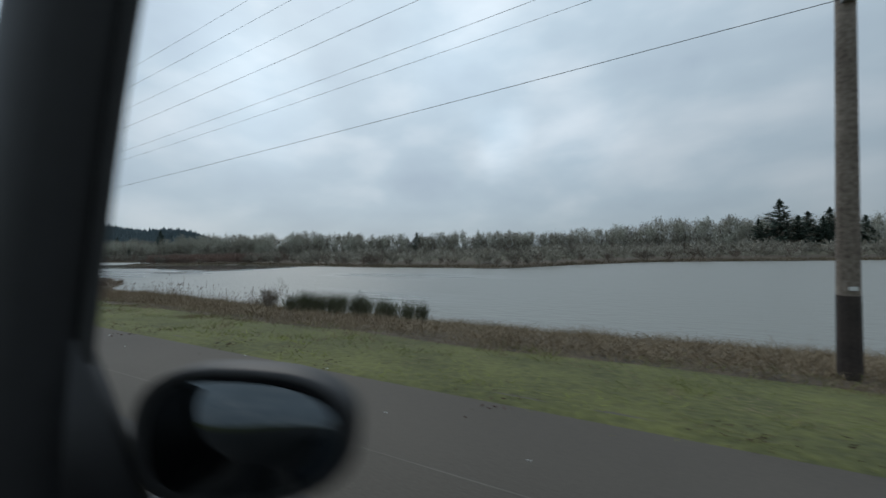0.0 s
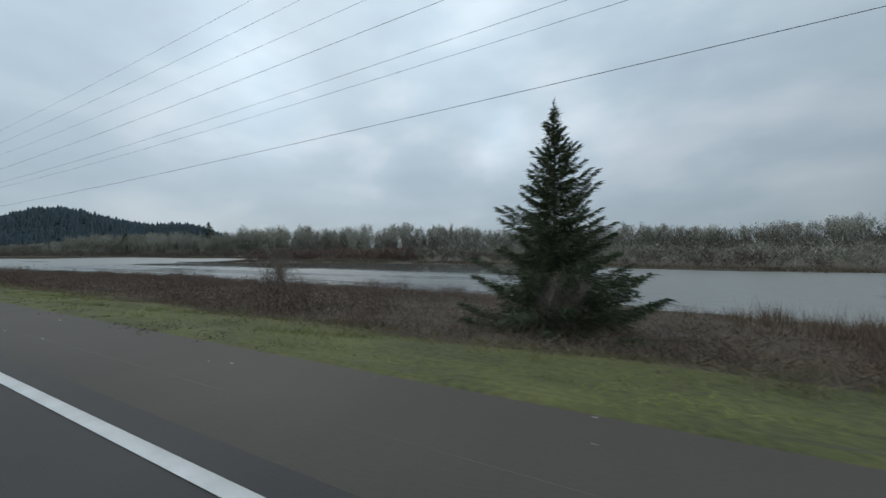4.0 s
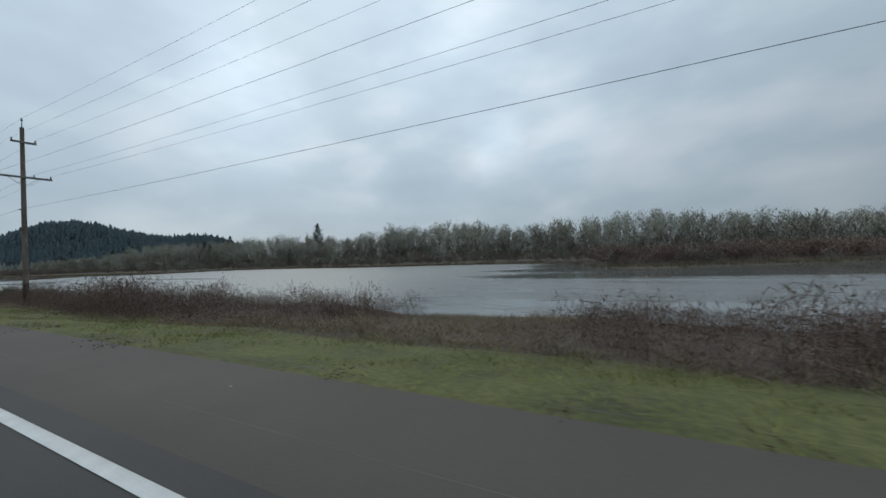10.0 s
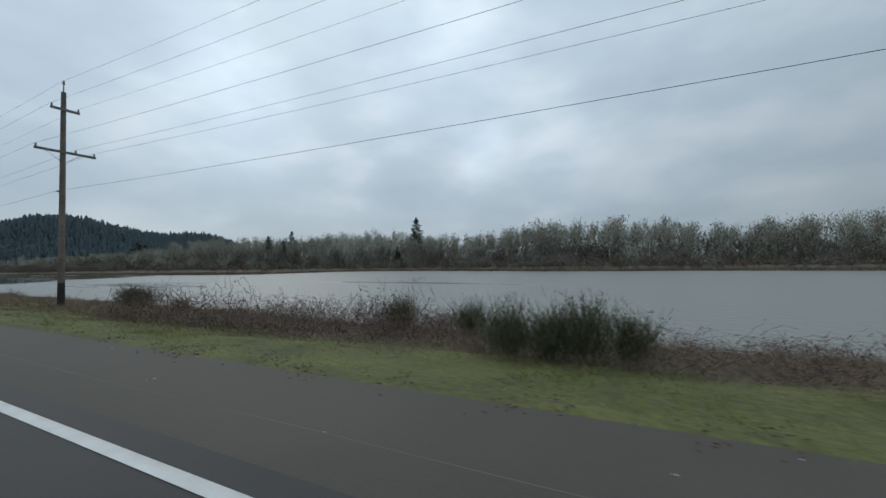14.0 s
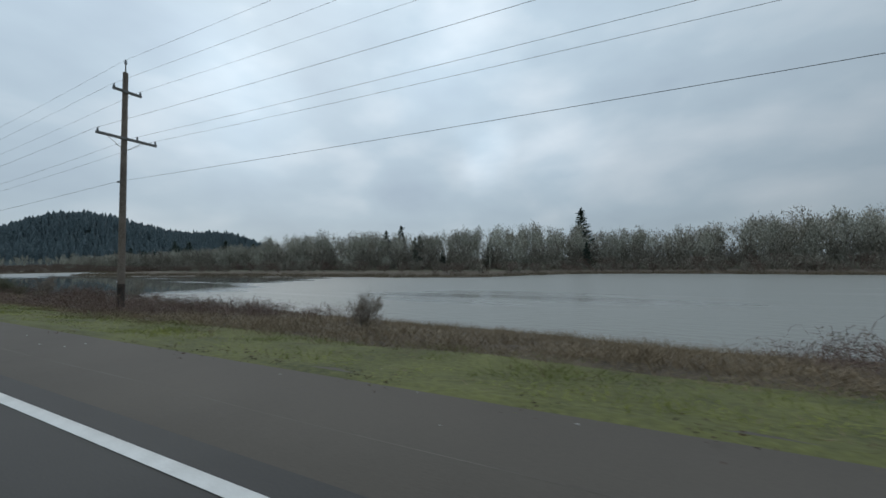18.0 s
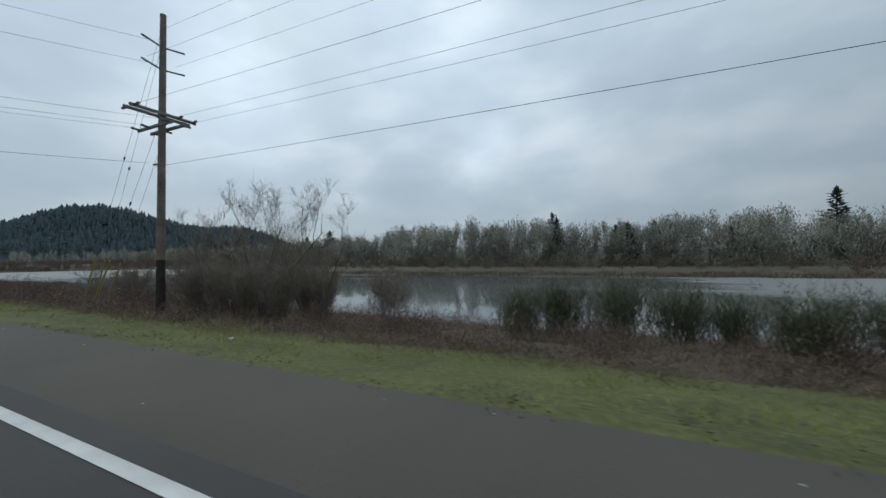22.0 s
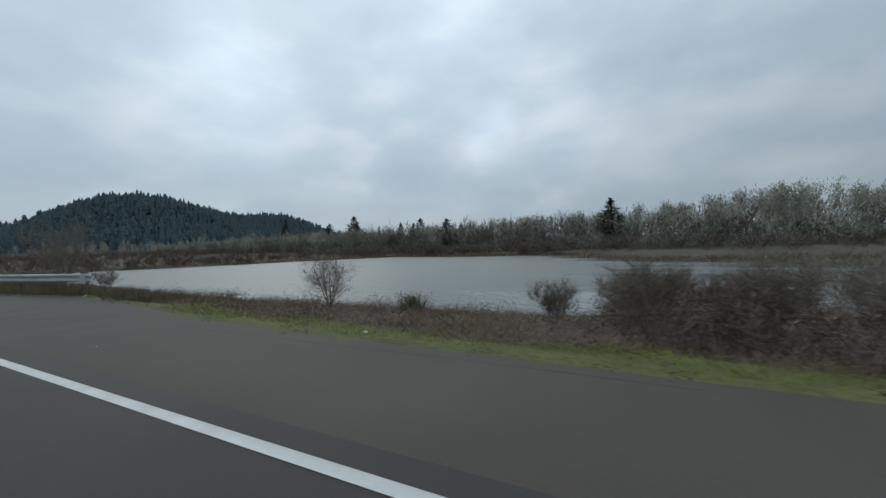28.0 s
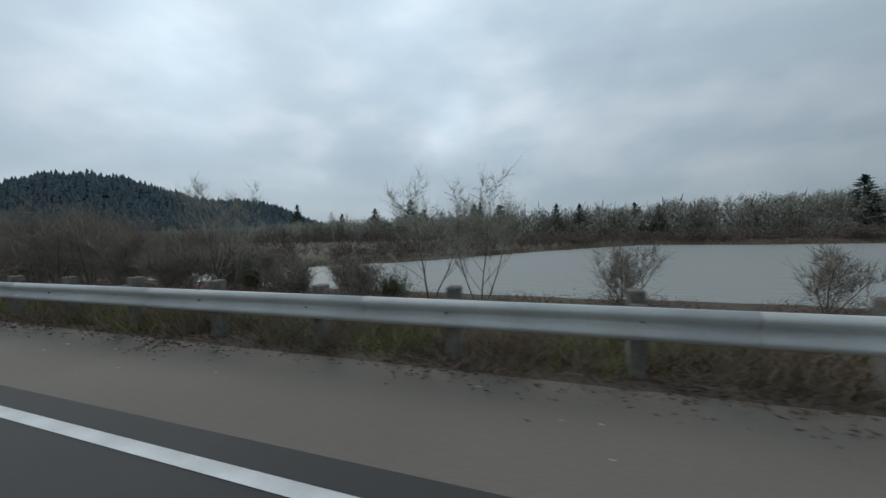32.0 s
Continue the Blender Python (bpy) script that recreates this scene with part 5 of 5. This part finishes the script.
def no_parking_sign(x, y, turn, second=True):
    z0 = float(land(x, y))
    t = thing("parking_sign", (x, y, z0), "white no parking sign with red letters on a steel post" if second else "white no parking sign above a turned crossed-letter panel", "road sign", "no parking signs on the verge", turn)
    part("post", box((0.055, 0.03, 2.5), (0, 0.02, 1.22), 0.006), M_POST, t, "grey steel channel post")
    top = 2.55
    p = part("upper_panel", box((0.34, 0.006, 0.50), (0, 0, top - 0.25), 0.002), M_WHITE, t)
    for w, h, xx, zz in ((0.33, 0.014, 0, 0.008), (0.33, 0.014, 0, 0.492), (0.012, 0.47, -0.159, 0.25), (0.012, 0.47, 0.159, 0.25), (0.22 if second else 0.13, 0.022 if second else 0.04, 0, 0.40)):
        part("border", box((w, 0.004, h), (xx, -0.006, top - zz)), M_RED, p)
    words("NO", 0.10 if second else 0.13, (0, -0.006, top - 0.11), M_RED, p)
    words("PARKING", 0.070, (0, -0.006, top - 0.24), M_RED, p, 1.35)
    for s in (-1, 1):
        bm = bmesh.new()
        vs = [bm.verts.new(q) for q in ((s * (0.14 if second else 0.10), -0.0075, top - 0.40), (s * 0.10, -0.0075, top - 0.372), (s * 0.10, -0.0075, top - 0.428))]
        bm.faces.new(vs)
        part("arrow_head", bm, M_RED, p)
    if not second:
        q = part("lower_panel", box((0.38, 0.006, 0.50), (0, 0, 0), 0.002), M_WHITE, t, "white panel with a crossed black letter in a red ring")
        q.matrix_basis = pose(0.02, 0.0, top - 0.78, 0, 0, 83)
        ring = bmesh.new()
        edge = [[ring.verts.new((rad * math.cos(k * math.pi / 14), -0.0045, 0.03 + rad * math.sin(k * math.pi / 14))) for k in range(28)] for rad in (0.155, 0.128)]
        for k in range(28):
            ring.faces.new((edge[0][k], edge[0][(k + 1) % 28], edge[1][(k + 1) % 28], edge[1][k]))
        part("ring", ring, M_RED, q)
        part("slash", box((0.028, 0.004, 0.27), (0, -0.008, 0.03), 0, Matrix.Rotation(radians(-45), 4, "Y")), M_RED, q)
        words("P", 0.24, (0, -0.0045, 0.03), M_RUBBER, q)
        part("border", box((0.16, 0.004, 0.03), (0, -0.006, -0.2)), M_RED, q)
        return
    q = part("lower_panel", box((0.17, 0.006, 0.46), (0, 0, top - 0.76), 0.002), M_WHITE, t)
    for zz in (0.54, 0.98):
        part("border", box((0.16, 0.004, 0.012), (0, -0.006, top - zz)), M_RED, q)
    part("bar", box((0.08, 0.004, 0.07), (0, -0.006, top - 0.66)), M_RED, q)
    part("bar", box((0.13, 0.004, 0.03), (0, -0.006, top - 0.80)), M_RED, q)


no_parking_sign(-43.5, 3.6, -8)
no_parking_sign(-269.8, 3.3, -8)
no_parking_sign(-501.7, 3.4, -13, False)


def adopt_sign(x, y):
    z0 = float(land(x, y))
    t = thing("roadside_sign", (x, y, z0), "green road program sign with white letters on a post", "road sign", "", 90)
    h = 2.55 - z0
    part("post", box((0.06, 0.04, h + 0.3), (0, 0.025, h / 2 - 0.15), 0.006), M_POST, t)
    p = part("upper_panel", box((0.56, 0.006, 0.60), (0, 0, h - 0.30), 0.003), M_GREEN, t)
    q = part("lower_panel", box((0.60, 0.006, 0.44), (0, 0, h - 0.83), 0.003), M_GREEN, t)
    for pan, w, hh, zc in ((p, 0.56, 0.60, h - 0.30), (q, 0.60, 0.44, h - 0.83)):
        for sx, sz, xx, zz in ((w - 0.02, 0.012, 0, hh / 2 - 0.012), (w - 0.02, 0.012, 0, -hh / 2 + 0.012), (0.012, hh - 0.02, w / 2 - 0.012, 0), (0.012, hh - 0.02, -w / 2 + 0.012, 0)):
            part("border", box((sx, 0.004, sz), (xx, -0.006, zc + zz)), M_WHITE, pan)
    words("ADOPT-A", 0.115, (0, -0.006, h - 0.13), M_WHITE, p)
    words("ROAD", 0.115, (0, -0.006, h - 0.30), M_WHITE, p)
    words("PROGRAM", 0.105, (0, -0.006, h - 0.47), M_WHITE, p)
    for w, zz, hh in ((0.42, 0.68, 0.045), (0.44, 0.80, 0.09), (0.42, 0.945, 0.09)):
        part("text_bar", box((w, 0.004, hh), (0, -0.006, h - zz)), M_WHITE, q)


adopt_sign(-641.4, 3.0)


def traffic_cone(x, y):
    t = thing("traffic_cone", (x, y, float(land(x, y)) + 0.0), "orange traffic cone with white bands on the verge", "traffic cone")
    part("base", box((0.38, 0.38, 0.035), (0, 0, 0.02), 0.012), M_ORANGE, t)
    part("body", rod((0, 0, 0.035), (0, 0, 0.84), 0.135, 0.03, 16), M_ORANGE, t)
    part("band", rod((0, 0, 0.60), (0, 0, 0.70), 0.070, 0.056, 16), M_WHITE, t, "white reflective band")
    part("band", rod((0, 0, 0.44), (0, 0, 0.52), 0.090, 0.080, 16), M_WHITE, t, "white reflective band")
    part("tip", rod((0, 0, 0.84), (0, 0, 0.95), 0.028, 0.024, 10), M_RUBBER, t)
    t.scale = (0.9, 0.9, 0.86)


traffic_cone(-478.0, 2.62)


# ---------------------------------------------------------------- guardrail
RAIL_Z = 0.60
RAIL = [(-900, 2.05), (-634, 2.06), (-629, 2.22), (-621, 2.7), (-613, 3.33), (-609.4, 3.9), (-606.2, 4.4)]


def rail_y(x):
    return float(np.interp(x, [a for a, _ in RAIL], [b for _, b in RAIL]))


def build_guardrail():
    t = thing("guardrail", (-606.2, 4.1, 0), "galvanised steel guardrail on wooden posts beside the shoulder", "guardrail")
    prof = [(0.0, 0.155), (0.035, 0.150), (0.075, 0.115), (0.082, 0.085), (0.030, 0.035), (0.0, 0.012), (0.0, -0.012), (0.030, -0.035), (0.082, -0.085), (0.075, -0.115), (0.035, -0.150), (0.0, -0.155)]
    xs = np.arange(-606.2, -765, -3.81)
    for a, b in zip(xs, xs[1:]):
        b -= 0.12
        pts = [(a, rail_y(a), 0.0), ((a + b) / 2, rail_y((a + b) / 2), 0.0), (b, rail_y(b), 0.004)]
        v = []
        for x, y, o in pts:
            v += [(x + 606.2, y - 4.1 - d - o, RAIL_Z + z) for d, z in prof]
        n = len(prof)
        f = [(k * n + j, k * n + j + 1, (k + 1) * n + j + 1, (k + 1) * n + j) for k in range(2) for j in range(n - 1)]
        beam = raw("beam", v, f, M_STEEL, t, smooth=False)
        so = beam.modifiers.new("thick", "SOLIDIFY")
        so.thickness = 0.004
        so.offset = 1
    post = block = bolt = None
    for k, x in enumerate(np.arange(-607.2, -765, -1.905)):
        y = rail_y(x)
        at = (x + 606.2, y - 4.1, 0)
        if post is None:
            post = part("post", box((0.15, 0.19, 1.16), (0, 0.295, 0.272), 0.015), M_WOODPOST, t, "weathered square wooden post").data
            block = part("block", box((0.14, 0.16, 0.27), (0, 0.118, RAIL_Z - 0.005), 0.01), M_WOODPOST, t).data
            bolt = part("bolt", rod((0, -0.02, RAIL_Z), (0, 0.02, RAIL_Z), 0.018, 0.018, 6), M_POST, t).data
            obs = list(t.children)[-3:]
        else:
            obs = []
            for nm, me in (("post", post), ("block", block), ("bolt", bolt)):
                o = new(nm, me)
                o.parent = t
                obs.append(o)
        for o in obs:
            o.matrix_basis = pose(at[0] + 0.01 * math.sin(k * 2.1), at[1], 0.02 * math.sin(k * 1.7), 0.5 * math.sin(k * 3.3), 1.0 * math.sin(k * 1.3), 0)
    part("terminal", box((0.45, 0.03, 0.36), (0.18, -0.03, RAIL_Z), 0.015), M_STEEL, t, "flat steel end plate")


build_guardrail()


def delineator(x, y):
    t = thing("marker_post", (x, y, float(land(x, y))), "slim white marker post with a dark reflector", "marker post")
    part("post", box((0.09, 0.03, 1.35), (0, 0, 0.66), 0.006), M_WHITE, t)
    part("reflector", box((0.07, 0.006, 0.1), (0, -0.019, 1.2), 0.002), M_RUBBER, t)


delineator(-697, 3.4)


# ---------------------------------------------------------------- litter and dead leaves by the edge
def build_litter():
    r = np.random.default_rng(55)
    protos = []
    for s in range(6):
        a = np.column_stack([r.normal(size=(30, 2)) * 0.25, r.uniform(0, 0.02, 30)])
        b = a + np.column_stack([r.normal(size=(30, 2)) * 0.035, r.uniform(0, 0.02, 30)])
        protos.append(slivers(a, b, np.full(30, 0.022), r))
    spots = []
    for _ in range(1300):
        x = r.uniform(-720, -606)
        y = float(along(EDGE, x)) - 0.0 - abs(r.normal()) * (0.14 + 0.22 * max(0, math.sin(x * 1.1) * math.sin(x * 0.37)))
        spots.append((r.integers(6), x, y + 0.1, 0.002, r.random() * 6.28, r.uniform(0.5, 1.1), 1))
    for _ in range(500):
        x = r.uniform(-606, 10)
        spots.append((r.integers(6), x, float(along(EDGE, x)) - 0.03 + r.normal() * 0.06, 0.002, r.random() * 6.28, r.uniform(0.4, 0.9), 1))
    tagged(raw("dead_leaves", *stack(protos, spots), M_DEADLEAF), "brown leaves and twigs drifted along the asphalt edge", "leaves", kind="stuff")
    # ivy and weeds below and behind the rail
    low = [tuft(900 + s, 46, 0.22, 0.34, 0.014, 0.75) for s in range(5)]
    spots, spots2, spots3 = [], [], []
    for x in np.arange(-722, -602, 0.2):
        for _ in range(6):
            y = float(along(EDGE, x)) + r.uniform(0.05, 2.2)
            (spots if r.random() < 0.5 else spots3 if r.random() < 0.3 else spots2).append((r.integers(5), x, y, float(land(x, y)) - 0.02, r.random() * 6.28, 1.0, r.uniform(0.5, 1.5)))
        y = r.uniform(5, 15)
        spots2.append((r.integers(5), x, y, float(land(x, y)) - 0.02, r.random() * 6.28, 1.6, r.uniform(0.8, 2.0)))
    tagged(raw("weeds", *stack(low, spots), M_BLEAF), "low green weeds under the guardrail", "weeds", kind="stuff")
    tagged(raw("grass", *stack(low, spots3), M_GRASS), "rank green grass under the guardrail", "grass", kind="stuff")
    tagged(raw("dry_grass", *stack(low, spots2), M_REED), "brown dead grass behind the guardrail", "grass", kind="stuff")
    br = [bramble(950 + s, 22, 0.7, 0.7) for s in range(4)]
    spots = [(r.integers(4), x, y, float(land(x, y)), r.random() * 6.28, 1.0, r.uniform(0.6, 1.2)) for x, y in zip(r.uniform(-720, -604, 260), r.uniform(3.4, 12, 260))]
    tagged(raw("bramble_thicket", *stack([b[0] for b in br], spots), M_CANE), "bare bramble canes behind the guardrail", "brambles", kind="stuff")
    grit = []
    for k in range(4):
        q = r.normal(size=(5, 3)) * (0.5, 0.5, 0.2)
        grit.append((np.concatenate([[(1, 0, 0), (-0.5, 0.8, 0), (-0.5, -0.8, 0), (0, 0, 0.6)]]) + q[:4] * 0.3, np.array([(0, 1, 3), (1, 2, 3), (2, 0, 3), (0, 2, 1)])))
    gx = np.concatenate([r.uniform(-700, -642, 130), r.uniform(-640, 0, 260)])
    gy = 0.6 + r.random(len(gx)) ** 0.6 * 1.6
    gs = r.uniform(0.008, 0.02, len(gx))
    spots = np.column_stack([r.integers(0, 4, len(gx)), gx, gy, np.full(len(gx), -0.003), r.random(len(gx)) * 6.28, gs * 1.5, gs])
    tagged(raw("grit", *stack(grit, spots), M_PAPER), "pale stone chips scattered on the asphalt shoulder", "gravel", kind="stuff")
    for n, (x, y, s) in enumerate([(-152.3, 3.4, 0.10), (-418.5, 4.2, 0.12), (-467, 3.2, 0.12), (-445.6, 3.6, 0.10), (-614.2, 4.3, 0.16), (-612.6, 4.0, 0.12), (-592.8, 3.3, 0.12), (-605.4, 3.9, 0.14), (-669.6, 2.6, 0.15), (-629.6, 2.7, 0.12), (-630.9, 2.3, 0.10), (-654.9, 2.7, 0.11)]):
        t = thing("litter", (x, y, max(float(land(x, y)), -0.004 if y < along(EDGE, x) else -9) + 0.01), "small scrap of pale litter on the verge", "litter", "litter on the verge", n * 47)
        s *= 0.5
        bm = box((s * 1.6, s, s * 0.45), (0, 0, s * 0.2))
        for v in bm.verts:
            v.co += Vector(rng.normal(size=3) * s * 0.16)
        bmesh.ops.bevel(bm, geom=bm.edges[:], offset=s * 0.1, segments=1, affect="EDGES")
        part("scrap", bm, M_ORANGE if n in (9, 11) else M_PAPER, t)


build_litter()


# ---------------------------------------------------------------- the car at the start of the drive
M_TRIM = mat("black_trim", (0.006, 0.006, 0.007), (0.014, 0.014, 0.016), 3, 0.55)
M_CARPAINT = mat("dark_car_paint", (0.012, 0.016, 0.022), (0.02, 0.026, 0.034), 2, 0.3)
M_DARKGLASS = bpy.data.materials.new("darkened_mirror_glass")
M_DARKGLASS.use_nodes = True
M_DARKGLASS.node_tree.nodes["Principled BSDF"].inputs["Metallic"].default_value = 1.0
M_DARKGLASS.node_tree.nodes["Principled BSDF"].inputs["Roughness"].default_value = 0.03
# dark tint stands in for the reflected car side and road
M_DARKGLASS.node_tree.nodes["Principled BSDF"].inputs["Base Color"].default_value = (0.10, 0.115, 0.125, 1)


def sweep(name, rings, material, parent, label="", caps=True):
    """A closed skin over rings of equal point counts."""
    n = len(rings[0])
    bm = bmesh.new()
    vs = [[bm.verts.new(q) for q in ring] for ring in rings]
    for a, b in zip(vs, vs[1:]):
        for k in range(n):
            bm.faces.new((a[k], a[(k + 1) % n], b[(k + 1) % n], b[k]))
    if caps:
        bm.faces.new(vs[0])
        bm.faces.new(vs[-1][::-1])
    bmesh.ops.recalc_face_normals(bm, faces=bm.faces[:])
    for f in bm.faces:
        f.smooth = True
    return part(name, bm, material, parent, label)


def car_side():
    t = thing("car", (0.0, -0.9, 0.0), "dark car side with a black door mirror, window open", "car")
    # lower body: door, front wing and sill as one skin with arches left open by the wheels
    rings = []
    for x, top in ((-1.75, 0.72), (-1.6, 0.86), (-0.95, 1.0), (-0.62, 1.1), (0.2, 1.12), (1.2, 1.15), (2.0, 1.12), (2.3, 0.9)):
        bow = 0.10 * math.sin((x + 1.75) / 4.05 * math.pi)
        rings.append([(x, bow - 0.02, 0.30), (x, bow + 0.05, 0.45), (x, bow + 0.06, 0.75), (x, bow, top - 0.04), (x, bow - 0.04, top), (x, bow - 0.10, top - 0.03), (x, bow - 0.10, 0.34)])
    sweep("side_body", rings, M_CARPAINT, t, "dark painted body side")
    # door pillar, a curved trimmed post that leans back towards the roof
    rings = []
    for k in range(11):
        u = k / 10
        z = 1.02 + 0.95 * u
        x = -0.63 + 0.06 * u + 0.10 * u ** 3
        y = -0.165 + 0.055 * u
        w, d = 0.075 + 0.03 * (1 - u), 0.035
        rings.append([(x, y + 0.028, z), (x + 0.012, y + 0.008, z), (x, y - d, z), (x - w, y - d - 0.02, z), (x - 2 * w, y - d - 0.01, z), (x - 2 * w, y + 0.01, z)])
    sweep("door_pillar", rings, M_TRIM, t, "black window pillar trim")
    seal = [(-0.615 + 0.06 * k / 10 + 0.10 * (k / 10) ** 3, -0.142 + 0.055 * k / 10, 1.02 + 0.095 * k) for k in range(11)]
    around = [(0.008 * math.cos(k * math.pi / 3), 0.008 * math.sin(k * math.pi / 3)) for k in range(6)]
    sweep("window_seal", [[(x + u, y + w, z) for u, w in around] for x, y, z in seal], M_RUBBER, t, "rubber window seal")
    ring = [(-0.587, -0.133, 1.40), (-0.520, -0.098, 1.19), (-0.68, -0.18, 1.05), (-0.74, -0.21, 1.45)]
    sweep("mirror_sail", [ring, [(x - 0.012, y + 0.02, z) for x, y, z in ring]], M_TRIM, t, "black corner plate behind the mirror")
    # mirror: a rounded shell, thicker at the door, with the glass set into its rear face
    m = part("mirror", rod((-0.44, -0.03, 1.17), (-0.43, 0.03, 1.19), 0.035, 0.028, 10), M_TRIM, t, "black door mirror")
    m.name = "mirror"
    c, rt, up, out = Vector((-0.418, -0.035, 1.274)), Vector((0.886, 0.463, -0.03)).normalized(), Vector((0.05, 0.0, 1.0)).normalized(), Vector((-0.463, 0.886, 0.0))

    def oval(s, push, n=28):
        pts = []
        for k in range(n):
            a = 2 * math.pi * k / n
            px, pz = math.cos(a), math.sin(a)
            wide = 0.137 * s
            tall = (0.083 - 0.012 * px) * s
            sq = 0.72
            pts.append(c + rt * wide * abs(px) ** sq * math.copysign(1, px) + up * tall * abs(pz) ** sq * math.copysign(1, pz) + out * push)
        return pts

    sweep("housing", [oval(0.88, 0.006), oval(0.98, -0.002), oval(1.0, 0.012), oval(0.97, 0.05), oval(0.8, 0.085), oval(0.4, 0.1)], M_TRIM, m, "black rounded mirror housing")
    sweep("glass", [oval(0.84, -0.003), oval(0.84, 0.003)], M_DARKGLASS, m, "tilted mirror glass, tinted dark for the car side it would reflect")
    for x in (-1.25, 1.55):
        w = part("wheel", rod((x, -0.2, 0.33), (x, 0.09, 0.33), 0.33, 0.33, 28), M_RUBBER, t, "black tyre")
        part("rim", rod((x, 0.085, 0.33), (x, 0.098, 0.33), 0.21, 0.19, 20), M_POST, w, "grey wheel rim")


car_side()
